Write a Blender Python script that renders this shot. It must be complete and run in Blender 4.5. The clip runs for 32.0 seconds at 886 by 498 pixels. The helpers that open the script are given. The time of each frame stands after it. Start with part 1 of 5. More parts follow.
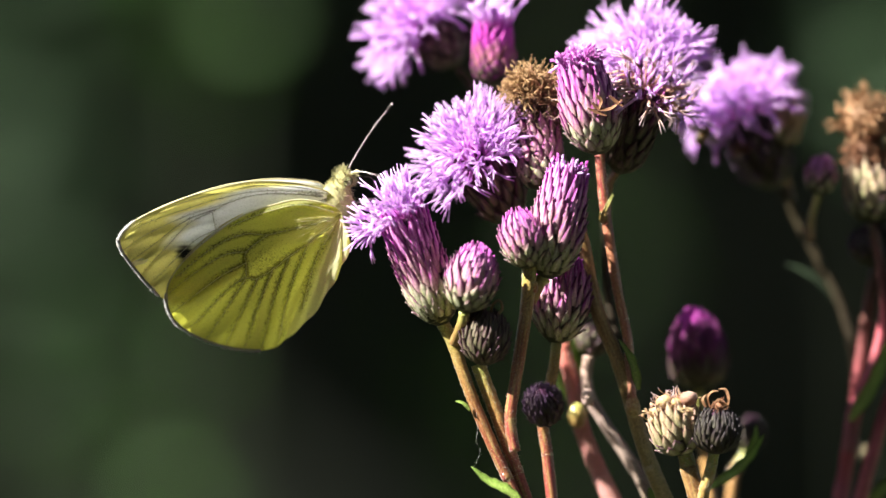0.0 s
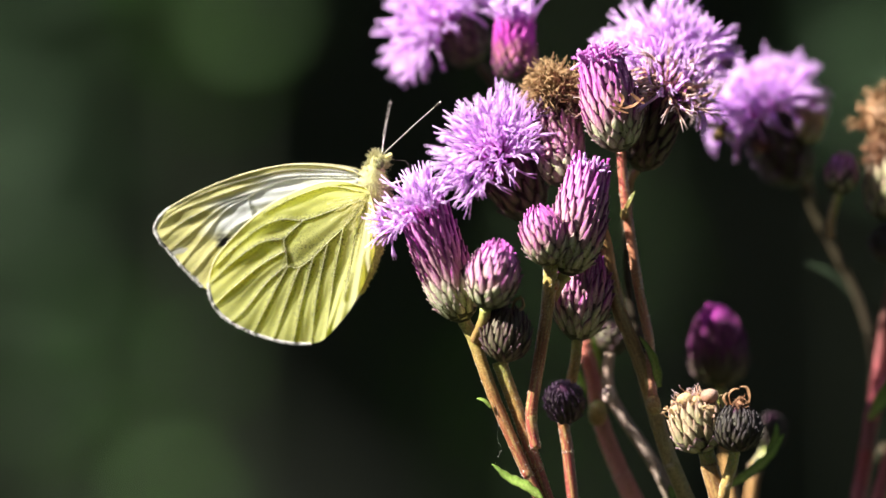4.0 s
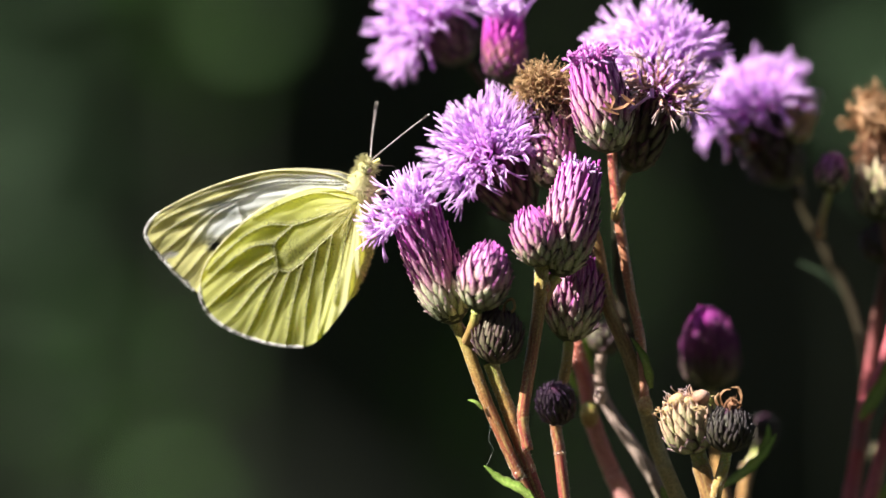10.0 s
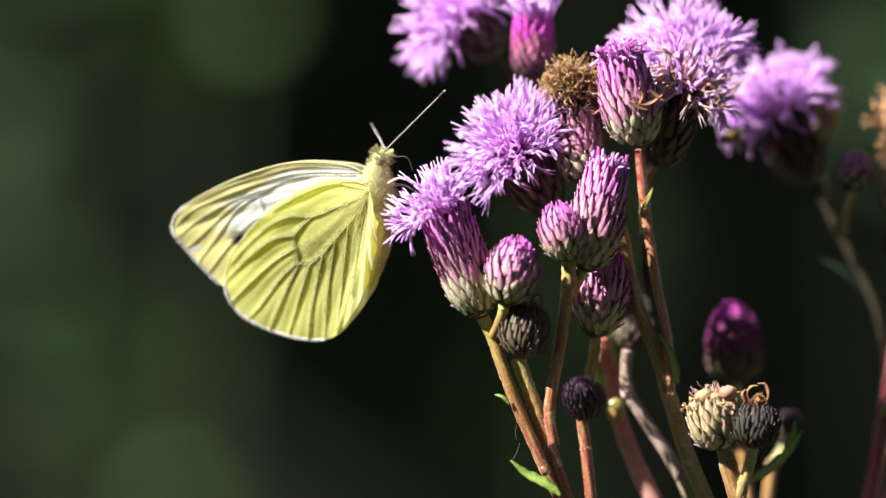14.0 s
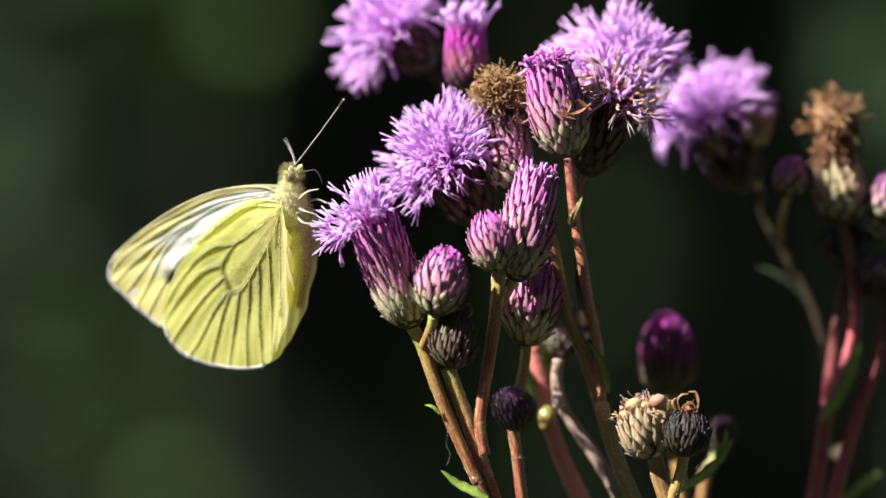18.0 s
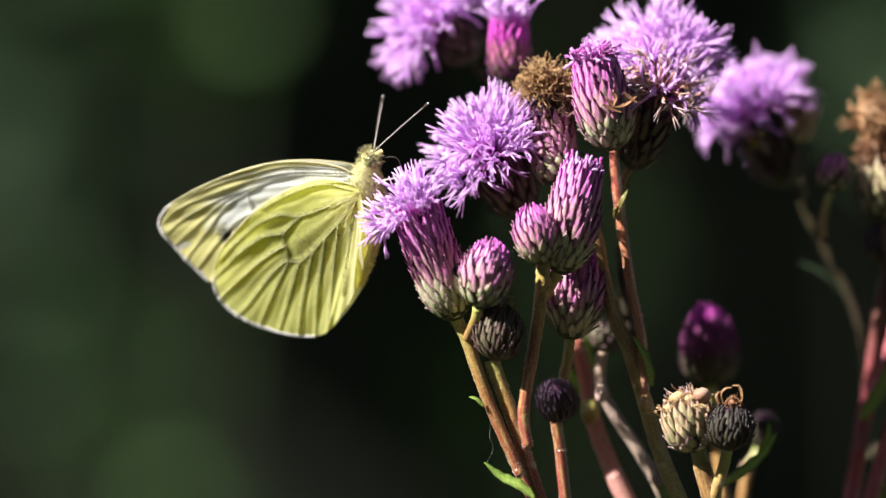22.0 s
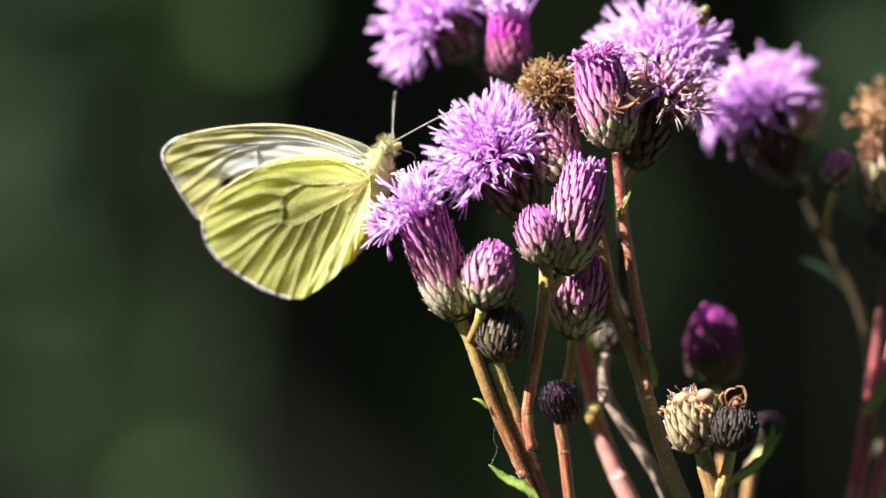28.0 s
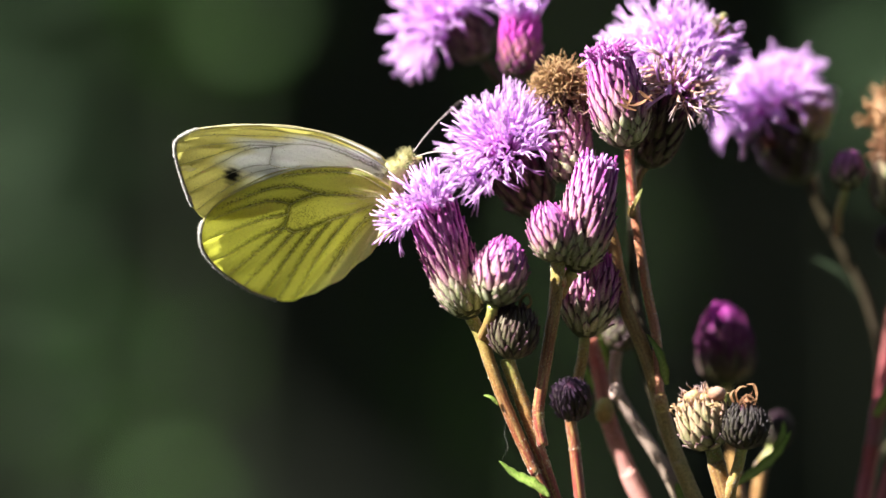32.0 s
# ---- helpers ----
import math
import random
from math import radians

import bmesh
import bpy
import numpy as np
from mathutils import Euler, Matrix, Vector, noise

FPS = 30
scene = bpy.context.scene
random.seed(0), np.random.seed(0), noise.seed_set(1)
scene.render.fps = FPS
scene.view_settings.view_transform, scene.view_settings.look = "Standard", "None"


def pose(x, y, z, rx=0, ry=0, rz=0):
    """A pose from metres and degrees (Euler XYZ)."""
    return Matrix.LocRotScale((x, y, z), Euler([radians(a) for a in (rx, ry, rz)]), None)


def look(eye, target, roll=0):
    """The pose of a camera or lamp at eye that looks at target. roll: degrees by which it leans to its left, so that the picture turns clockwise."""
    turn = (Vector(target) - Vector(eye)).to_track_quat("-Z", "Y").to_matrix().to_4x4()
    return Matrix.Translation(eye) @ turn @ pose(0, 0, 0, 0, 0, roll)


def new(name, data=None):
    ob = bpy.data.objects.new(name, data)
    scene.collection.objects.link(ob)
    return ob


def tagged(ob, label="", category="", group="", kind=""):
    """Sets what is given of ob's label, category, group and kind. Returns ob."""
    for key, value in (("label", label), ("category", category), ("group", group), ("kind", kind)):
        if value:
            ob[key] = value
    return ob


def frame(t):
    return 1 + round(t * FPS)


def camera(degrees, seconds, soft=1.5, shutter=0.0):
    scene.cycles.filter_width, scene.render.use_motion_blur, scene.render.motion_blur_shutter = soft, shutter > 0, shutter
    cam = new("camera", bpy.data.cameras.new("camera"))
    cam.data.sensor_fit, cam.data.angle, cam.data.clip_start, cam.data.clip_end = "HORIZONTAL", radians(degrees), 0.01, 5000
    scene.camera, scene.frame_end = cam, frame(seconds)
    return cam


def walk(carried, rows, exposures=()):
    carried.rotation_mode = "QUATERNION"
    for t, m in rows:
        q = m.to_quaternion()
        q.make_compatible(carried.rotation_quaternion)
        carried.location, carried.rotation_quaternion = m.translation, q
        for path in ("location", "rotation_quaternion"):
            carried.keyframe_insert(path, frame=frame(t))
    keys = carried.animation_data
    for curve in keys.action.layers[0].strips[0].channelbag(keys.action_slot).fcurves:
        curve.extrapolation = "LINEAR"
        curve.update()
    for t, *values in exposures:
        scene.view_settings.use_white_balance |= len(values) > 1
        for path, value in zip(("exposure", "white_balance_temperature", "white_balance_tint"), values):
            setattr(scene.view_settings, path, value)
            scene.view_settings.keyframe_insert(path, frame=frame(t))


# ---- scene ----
# A white butterfly on creeping thistle, seen through a long lens; x right, y away, z up.
LENS = 5.55
cam = camera(LENS, 32.0)
cam_pose = pose(0, -1.0, 0.9, 90, 0, 0)
cam.data.dof.use_dof = True
cam.data.dof.focus_distance = 1.0
cam.data.dof.aperture_fstop = cam.data.lens / 40.0
walk(cam, [(0.0, cam_pose), (32.0, cam_pose)], exposures=[(0.0, 1.95), (5.5, 1.80), (13.5, 1.74), (16.0, 1.57), (19.0, 1.42), (20.5, 1.46), (23.0, 1.62), (28.0, 1.86), (32.0, 2.04)])

# ---- light ----
SUN_WAY = Vector((-0.73, -0.28, 0.65)).normalized()
world = bpy.data.worlds.new("sky")
scene.world = world
world.use_nodes = True
sky = world.node_tree.nodes.new("ShaderNodeTexSky")
sky.sky_type = "NISHITA"
sky.sun_disc = False
sky.sun_elevation = math.asin(SUN_WAY.z)
sky.sun_rotation = math.atan2(SUN_WAY.x, SUN_WAY.y)
back = world.node_tree.nodes["Background"]
back.inputs["Strength"].default_value = 0.045
world.node_tree.links.new(sky.outputs[0], back.inputs["Color"])
sun = new("sun", bpy.data.lights.new("sun", "SUN"))
sun.data.energy = 5.0
sun.data.angle = radians(0.5)
sun.data.color = (1.0, 0.96, 0.90)
sun.matrix_world = look(SUN_WAY * 6, (0, 0, 0))

# ---- plan: a point on the picture plane at depth y behind the focus ----
UNIT = 2 * math.tan(radians(LENS / 2)) / 1568


def at(px, py, y=0.0):
    k = UNIT * (1 + y)
    return Vector(((px - 784) * k, y, 0.9 + (441 - py) * k))


# ---- materials ----
def material(name, stops, vary=0.35, fine=4000.0, coarse=500.0, rough=0.6, bump=0.4, glow=0.0, depth=0.0003, random_value=0.25, sheen=0.0, second=None, second_amount=0.5, spec=0.3, keel=None, streak=0.0):
    """Colour along the piece (uv v), broken by two noises and by the piece; glow: the share of light let through."""
    m = bpy.data.materials.new(name)
    m.use_nodes = True
    nt = m.node_tree
    n, l = nt.nodes, nt.links
    bsdf, out = n["Principled BSDF"], n["Material Output"]
    uv = n.new("ShaderNodeUVMap")
    sep = n.new("ShaderNodeSeparateXYZ")
    l.new(uv.outputs[0], sep.inputs[0])
    ramp = n.new("ShaderNodeValToRGB")
    while len(ramp.color_ramp.elements) < len(stops):
        ramp.color_ramp.elements.new(0.5)
    for e, (p, c) in zip(ramp.color_ramp.elements, stops):
        e.position, e.color = p, (*c, 1)
    tc = n.new("ShaderNodeTexCoord")
    n1, n2 = n.new("ShaderNodeTexNoise"), n.new("ShaderNodeTexNoise")
    n1.inputs["Scale"].default_value, n2.inputs["Scale"].default_value = fine, coarse
    n1.inputs["Detail"].default_value = 4
    l.new(tc.outputs["Object"], n1.inputs["Vector"])
    if streak:
        mp = n.new("ShaderNodeMapping")
        mp.inputs["Scale"].default_value = (14, streak, 1)
        l.new(uv.outputs[0], mp.inputs["Vector"])
        l.new(mp.outputs[0], n2.inputs["Vector"])
        n2.inputs["Scale"].default_value = 1.0
        n2.inputs["Detail"].default_value = 5
    else:
        l.new(tc.outputs["Object"], n2.inputs["Vector"])
    # the ramp is shifted a little by the coarse noise
    add = n.new("ShaderNodeMath")
    add.operation = "MULTIPLY_ADD"
    l.new(n2.outputs["Fac"], add.inputs[0])
    add.inputs[1].default_value = 0.3
    sub = n.new("ShaderNodeMath")
    sub.operation = "SUBTRACT"
    l.new(sep.outputs["Y"], sub.inputs[0])
    sub.inputs[1].default_value = 0.15
    l.new(sub.outputs[0], add.inputs[2])
    l.new(add.outputs[0], ramp.inputs["Fac"])
    colour = ramp.outputs[0]
    if second:
        mx = n.new("ShaderNodeMix")
        mx.data_type = "RGBA"
        r2 = n.new("ShaderNodeMapRange")
        r2.inputs["From Min"].default_value, r2.inputs["From Max"].default_value = 0.45, 0.65
        r2.inputs["To Max"].default_value = second_amount
        l.new(n2.outputs["Fac"], r2.inputs["Value"])
        l.new(r2.outputs[0], mx.inputs["Factor"])
        l.new(colour, mx.inputs["A"])
        mx.inputs["B"].default_value = (*second, 1)
        colour = mx.outputs["Result"]
    if keel:
        # a paler midline, from the uv's u
        dist = n.new("ShaderNodeMath")
        dist.operation = "SUBTRACT"
        l.new(sep.outputs["X"], dist.inputs[0])
        dist.inputs[1].default_value = 0.5
        ab = n.new("ShaderNodeMath")
        ab.operation = "ABSOLUTE"
        l.new(dist.outputs[0], ab.inputs[0])
        km = n.new("ShaderNodeMapRange")
        km.inputs["From Min"].default_value, km.inputs["From Max"].default_value = 0.05, 0.3
        km.inputs["To Min"].default_value, km.inputs["To Max"].default_value = 0.8, 0.0
        l.new(ab.outputs[0], km.inputs["Value"])
        kx = n.new("ShaderNodeMix")
        kx.data_type = "RGBA"
        l.new(km.outputs[0], kx.inputs["Factor"])
        l.new(colour, kx.inputs["A"])
        kx.inputs["B"].default_value = (*keel, 1)
        em = n.new("ShaderNodeMapRange")
        em.inputs["From Min"].default_value, em.inputs["From Max"].default_value = 0.3, 0.48
        em.inputs["To Max"].default_value = 0.6
        l.new(ab.outputs[0], em.inputs["Value"])
        ex = n.new("ShaderNodeMix")
        ex.data_type = "RGBA"
        l.new(em.outputs[0], ex.inputs["Factor"])
        l.new(kx.outputs["Result"], ex.inputs["A"])
        ex.inputs["B"].default_value = (0.07, 0.015, 0.045, 1)
        colour = ex.outputs["Result"]
    info = n.new("ShaderNodeObjectInfo")
    val = n.new("ShaderNodeMapRange")
    val.inputs["To Min"].default_value, val.inputs["To Max"].default_value = 1 - random_value, 1 + random_value
    l.new(info.outputs["Random"], val.inputs["Value"])
    grain = n.new("ShaderNodeMapRange")
    grain.inputs["From Min"].default_value, grain.inputs["From Max"].default_value = 0.3, 0.7
    grain.inputs["To Min"].default_value, grain.inputs["To Max"].default_value = 1 - vary, 1 + vary * 0.5
    l.new(n1.outputs["Fac"], grain.inputs["Value"])
    mul = n.new("ShaderNodeMath")
    mul.operation = "MULTIPLY"
    l.new(val.outputs[0], mul.inputs[0])
    l.new(grain.outputs[0], mul.inputs[1])
    hsv = n.new("ShaderNodeHueSaturation")
    l.new(colour, hsv.inputs["Color"])
    l.new(mul.outputs[0], hsv.inputs["Value"])
    l.new(hsv.outputs[0], bsdf.inputs["Base Color"])
    bsdf.inputs["Roughness"].default_value = rough
    bsdf.inputs["Specular IOR Level"].default_value = spec
    if sheen:
        bsdf.inputs["Sheen Weight"].default_value = sheen
    if bump:
        b = n.new("ShaderNodeBump")
        b.inputs["Strength"].default_value, b.inputs["Distance"].default_value = bump, depth
        l.new((n2 if streak else n1).outputs["Fac"], b.inputs["Height"])
        l.new(b.outputs[0], bsdf.inputs["Normal"])
    if glow:
        tr = n.new("ShaderNodeBsdfTranslucent")
        l.new(hsv.outputs[0], tr.inputs["Color"])
        mix = n.new("ShaderNodeMixShader")
        mix.inputs[0].default_value = glow
        l.new(bsdf.outputs[0], mix.inputs[1])
        l.new(tr.outputs[0], mix.inputs[2])
        l.new(mix.outputs[0], out.inputs["Surface"])
    return m


def plain(c):
    return [(0.0, c), (1.0, c)]


M_FLORET = material("lilac_floret", [(0.0, (0.72, 0.10, 0.58)), (0.22, (0.82, 0.36, 0.82)), (0.45, (0.89, 0.60, 0.96)), (1.0, (0.88, 0.61, 0.97))], vary=0.12, glow=0.45, rough=0.45, bump=0.0, random_value=0.15)
M_FLORET_DEEP = material("magenta_floret", [(0.0, (0.50, 0.05, 0.40)), (1.0, (0.72, 0.26, 0.70))], vary=0.2, glow=0.35, rough=0.45, bump=0.0, random_value=0.2)
M_BRACT_LOW = material("green_bract", [(0.0, (0.28, 0.32, 0.12)), (0.5, (0.42, 0.44, 0.22)), (0.85, (0.44, 0.30, 0.28)), (1.0, (0.12, 0.04, 0.07))], fine=8000, vary=0.5, rough=0.5, bump=0.2, glow=0.08, keel=(0.62, 0.60, 0.42), spec=0.4)
M_BRACT_MID = material("mauve_bract", [(0.0, (0.36, 0.27, 0.17)), (0.4, (0.50, 0.26, 0.30)), (0.72, (0.48, 0.09, 0.36)), (1.0, (0.16, 0.015, 0.11))], fine=8000, vary=0.5, rough=0.5, bump=0.2, glow=0.1, keel=(0.60, 0.36, 0.40), spec=0.4)
M_BRACT_TOP = material("purple_bract", [(0.0, (0.50, 0.22, 0.36)), (0.45, (0.58, 0.13, 0.48)), (1.0, (0.54, 0.05, 0.46))], fine=8000, vary=0.5, rough=0.5, bump=0.2, glow=0.15, keel=(0.72, 0.36, 0.62), spec=0.4)
M_BRACT_PALE = material("pale_bract", [(0.0, (0.34, 0.38, 0.13)), (0.5, (0.48, 0.42, 0.22)), (1.0, (0.50, 0.30, 0.22))], fine=8000, vary=0.5, rough=0.5, bump=0.3, glow=0.1, keel=(0.54, 0.44, 0.28))
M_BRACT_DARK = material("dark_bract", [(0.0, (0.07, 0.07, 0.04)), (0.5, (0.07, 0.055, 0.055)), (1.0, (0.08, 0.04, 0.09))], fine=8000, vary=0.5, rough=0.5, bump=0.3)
# olive of two closed buds; on cups it stands in for shade
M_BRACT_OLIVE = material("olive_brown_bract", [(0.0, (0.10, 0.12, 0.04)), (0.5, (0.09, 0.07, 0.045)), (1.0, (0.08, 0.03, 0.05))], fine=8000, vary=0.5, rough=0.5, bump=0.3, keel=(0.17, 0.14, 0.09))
# mauve darkened so that the colour carries the shade
M_BRACT_SHADE = material("shade_darkened_bract", [(0.0, (0.10, 0.09, 0.05)), (0.5, (0.16, 0.05, 0.10)), (1.0, (0.20, 0.02, 0.15))], fine=8000, vary=0.5, rough=0.42, bump=0.2, glow=0.06)
M_BRACT_BLACK = material("blackish_bract", [(0.0, (0.07, 0.065, 0.035)), (0.5, (0.05, 0.04, 0.03)), (1.0, (0.035, 0.025, 0.03))], fine=8000, vary=0.5, rough=0.55, bump=0.3)
M_BRACT_RUDDY = material("ruddy_bract", [(0.0, (0.24, 0.12, 0.09)), (0.5, (0.34, 0.10, 0.18)), (1.0, (0.40, 0.06, 0.28))], fine=8000, vary=0.5, rough=0.5, bump=0.2, glow=0.1)
M_BRACT_BRIGHT = material("bright_magenta_bract", [(0.0, (0.36, 0.04, 0.28)), (1.0, (0.66, 0.08, 0.54))], fine=8000, vary=0.4, rough=0.4, bump=0.2, glow=0.15)
M_FRINGE = material("white_fringe", plain((0.78, 0.76, 0.72)), vary=0.2, rough=0.8, bump=0.0, glow=0.4)
M_HAIR = material("stem_hair", plain((0.80, 0.74, 0.66)), vary=0.3, rough=0.8, bump=0.0, glow=0.3)
M_BODY = material("involucre_core", [(0.0, (0.05, 0.06, 0.02)), (1.0, (0.07, 0.015, 0.05))], rough=0.6, bump=0.3)
M_TUFT = material("dry_tuft", [(0.0, (0.12, 0.06, 0.03)), (1.0, (0.46, 0.29, 0.14))], vary=0.4, rough=0.7, bump=0.0, glow=0.15)
# darker copy of the dry tuft, for its shaded lower half
M_TUFT_SHADE = material("shade_darkened_tuft", [(0.0, (0.05, 0.03, 0.02)), (1.0, (0.14, 0.08, 0.05))], vary=0.4, rough=0.7, bump=0.0, glow=0.1)
M_WITHER = material("withered_floret", [(0.0, (0.20, 0.08, 0.06)), (0.4, (0.46, 0.25, 0.16)), (0.75, (0.62, 0.42, 0.34)), (1.0, (0.66, 0.50, 0.56))], vary=0.3, rough=0.6, bump=0.0, glow=0.2)
M_STEM_RED = material("reddish_stem", [(0.0, (0.36, 0.06, 0.065)), (0.45, (0.36, 0.13, 0.06)), (0.72, (0.46, 0.30, 0.09)), (0.95, (0.50, 0.52, 0.14))], fine=5000, coarse=350, vary=0.55, rough=0.28, bump=0.35, second=(0.54, 0.36, 0.14), second_amount=0.85, spec=0.6, streak=9.0, depth=0.00012)
M_STEM_GREY = material("grey_brown_stem", [(0.0, (0.44, 0.34, 0.26)), (0.6, (0.48, 0.35, 0.30)), (1.0, (0.48, 0.33, 0.25))], fine=4000, vary=0.4, rough=0.5, bump=0.35, spec=0.3, streak=9.0, depth=0.00012)
M_PALE_KNOT = material("pale_nodule", plain((0.55, 0.40, 0.34)), vary=0.4, rough=0.5, bump=0.3)
M_STEM_CRIMSON = material("crimson_stem", [(0.0, (0.40, 0.16, 0.13)), (0.4, (0.36, 0.15, 0.08)), (0.7, (0.34, 0.07, 0.06)), (1.0, (0.32, 0.06, 0.06))], fine=5000, coarse=350, vary=0.55, rough=0.28, bump=0.35, second=(0.46, 0.26, 0.12), second_amount=0.85, spec=0.6, streak=9.0, depth=0.00012)
M_STEM_PINK = material("pinkish_stem", [(0.0, (0.48, 0.22, 0.20)), (0.55, (0.46, 0.19, 0.17)), (0.75, (0.42, 0.12, 0.10)), (1.0, (0.42, 0.12, 0.08))], fine=5000, coarse=350, vary=0.4, rough=0.45, bump=0.35, second=(0.48, 0.28, 0.22), spec=0.3, streak=9.0, depth=0.00012)
M_STEM_BROWN = material("brown_stem", [(0.0, (0.32, 0.27, 0.10)), (0.5, (0.27, 0.17, 0.07)), (1.0, (0.36, 0.17, 0.06))], fine=5000, coarse=300, vary=0.5, rough=0.3, bump=0.35, second=(0.44, 0.36, 0.16), second_amount=0.85, spec=0.6, streak=9.0, depth=0.00012)
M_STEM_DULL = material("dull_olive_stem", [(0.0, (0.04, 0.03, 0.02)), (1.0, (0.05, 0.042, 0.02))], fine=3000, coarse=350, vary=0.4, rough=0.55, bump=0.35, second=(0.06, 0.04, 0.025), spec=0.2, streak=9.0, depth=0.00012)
M_STEM_GREEN = material("green_stem", [(0.0, (0.30, 0.14, 0.06)), (0.45, (0.38, 0.27, 0.08)), (1.0, (0.46, 0.56, 0.14))], fine=5000, coarse=350, vary=0.4, rough=0.28, bump=0.35, second=(0.52, 0.34, 0.13), second_amount=0.85, spec=0.6, streak=9.0, depth=0.00012)
# the ramp paints sunlit red low down and shade towards the top
M_STEM_SHADE_TOP = material("red_stem_shade_top", [(0.0, (0.48, 0.14, 0.15)), (0.45, (0.40, 0.08, 0.10)), (0.68, (0.14, 0.045, 0.04)), (1.0, (0.06, 0.05, 0.02))], fine=3000, coarse=350, vary=0.4, rough=0.4, bump=0.35, second=(0.26, 0.06, 0.07), spec=0.4, streak=9.0, depth=0.00012)
M_LEAF = material("thistle_leaf", [(0.0, (0.36, 0.50, 0.10)), (1.0, (0.28, 0.50, 0.08))], vary=0.3, rough=0.45, bump=0.4, glow=0.4, keel=(0.46, 0.58, 0.16))
M_LEAF_DULL = material("dull_leaf", [(0.0, (0.04, 0.06, 0.03)), (1.0, (0.05, 0.08, 0.04))], vary=0.3, rough=0.6, bump=0.3)
M_PINK = material("pinkish_joint", [(0.0, (0.45, 0.16, 0.18)), (1.0, (0.40, 0.10, 0.10))], vary=0.3, rough=0.4, bump=0.2, spec=0.5)
M_TUFT_RUST = material("rusty_tuft", [(0.0, (0.10, 0.04, 0.02)), (1.0, (0.34, 0.16, 0.08))], vary=0.5, rough=0.7, bump=0.0)
M_TUFT_CURL = material("curled_dry_floret", [(0.0, (0.20, 0.08, 0.03)), (1.0, (0.50, 0.30, 0.16))], vary=0.5, rough=0.6, bump=0.2, glow=0.3)
M_TUFT_CREAM = material("cream_dry_floret", [(0.0, (0.40, 0.22, 0.10)), (0.5, (0.60, 0.46, 0.22)), (1.0, (0.56, 0.34, 0.20))], vary=0.4, rough=0.7, bump=0.0, glow=0.2)
M_FOLIAGE = material("hedge_leaf", [(0.0, (0.028, 0.085, 0.006)), (1.0, (0.04, 0.12, 0.008))], fine=300, coarse=40, vary=0.3, rough=0.6, bump=0.2, glow=0.3, depth=0.001)
M_FOLIAGE_GREY = material("grey_green_leaf", [(0.0, (0.036, 0.078, 0.030)), (1.0, (0.046, 0.094, 0.036))], fine=300, coarse=40, vary=0.3, rough=0.6, bump=0.2, glow=0.25, depth=0.001)
# the thicket's shade is put into this near-black leaf colour
M_FOLIAGE_DARK = material("leaf_darkened_as_shade", [(0.0, (0.025, 0.030, 0.020)), (1.0, (0.033, 0.040, 0.026))], fine=200, coarse=20, vary=0.4, rough=0.7, bump=0.2, depth=0.002)
M_BARK = material("bark", [(0.0, (0.05, 0.035, 0.025)), (1.0, (0.07, 0.05, 0.035))], fine=300, coarse=40, vary=0.5, rough=0.85, bump=0.8, depth=0.003)
M_TWIG = material("dark_twig", plain((0.02, 0.03, 0.012)), fine=300, coarse=40, vary=0.5, rough=0.85, bump=0.5, depth=0.002)
M_GROUND = material("meadow_soil", plain((0.05, 0.06, 0.025)), fine=60, coarse=4, vary=0.6, rough=0.9, bump=0.8, depth=0.03, second=(0.06, 0.045, 0.03))
M_FUR = material("yellow_fur", [(0.0, (0.74, 0.70, 0.34)), (1.0, (0.86, 0.82, 0.48))], fine=6000, vary=0.2, rough=0.8, bump=0.3, glow=0.5)
M_BELLY = material("pale_belly", [(0.0, (0.68, 0.62, 0.30)), (1.0, (0.74, 0.69, 0.36))], fine=6000, vary=0.3, rough=0.8, bump=0.5, glow=0.4)
M_LIMB = material("pale_limb", [(0.0, (0.62, 0.57, 0.42)), (1.0, (0.66, 0.62, 0.52))], fine=9000, vary=0.4, rough=0.5, bump=0.2, glow=0.2)
M_ANTENNA = material("pale_antenna_ring", [(0.0, (0.62, 0.58, 0.50)), (1.0, (0.66, 0.62, 0.56))], fine=7000, vary=0.3, rough=0.5, bump=0.2)
M_ANTENNA_DARK = material("dark_antenna_ring", plain((0.06, 0.05, 0.04)), fine=7000, vary=0.3, rough=0.5, bump=0.2)
M_EYE = material("olive_eye", plain((0.22, 0.22, 0.10)), fine=12000, vary=0.4, rough=0.25, bump=0.2, spec=0.6)
M_VEIN = material("dusted_vein", plain((0.80, 0.78, 0.46)), fine=12000, vary=0.4, rough=0.7, bump=0.2, glow=0.4)
M_VEIN_GREY = material("grey_vein", [(0.0, (0.52, 0.52, 0.46)), (0.6, (0.50, 0.49, 0.38)), (1.0, (0.74, 0.70, 0.36))], fine=12000, vary=0.4, rough=0.7, bump=0.2, glow=0.3)
M_CREAM = material("pale_vein", plain((0.66, 0.62, 0.36)), fine=12000, vary=0.2, rough=0.7, bump=0.1, glow=0.25)
M_FLY = material("banded_fly_body", [(0.0, (0.30, 0.19, 0.05)), (0.3, (0.05, 0.035, 0.02)), (0.5, (0.34, 0.22, 0.06)), (0.7, (0.06, 0.04, 0.02)), (1.0, (0.32, 0.22, 0.07))], vary=0.4, rough=0.4, bump=0.2)
M_FLYWING = material("clear_fly_wing", plain((0.45, 0.40, 0.32)), vary=0.2, rough=0.3, bump=0.0, glow=0.7)


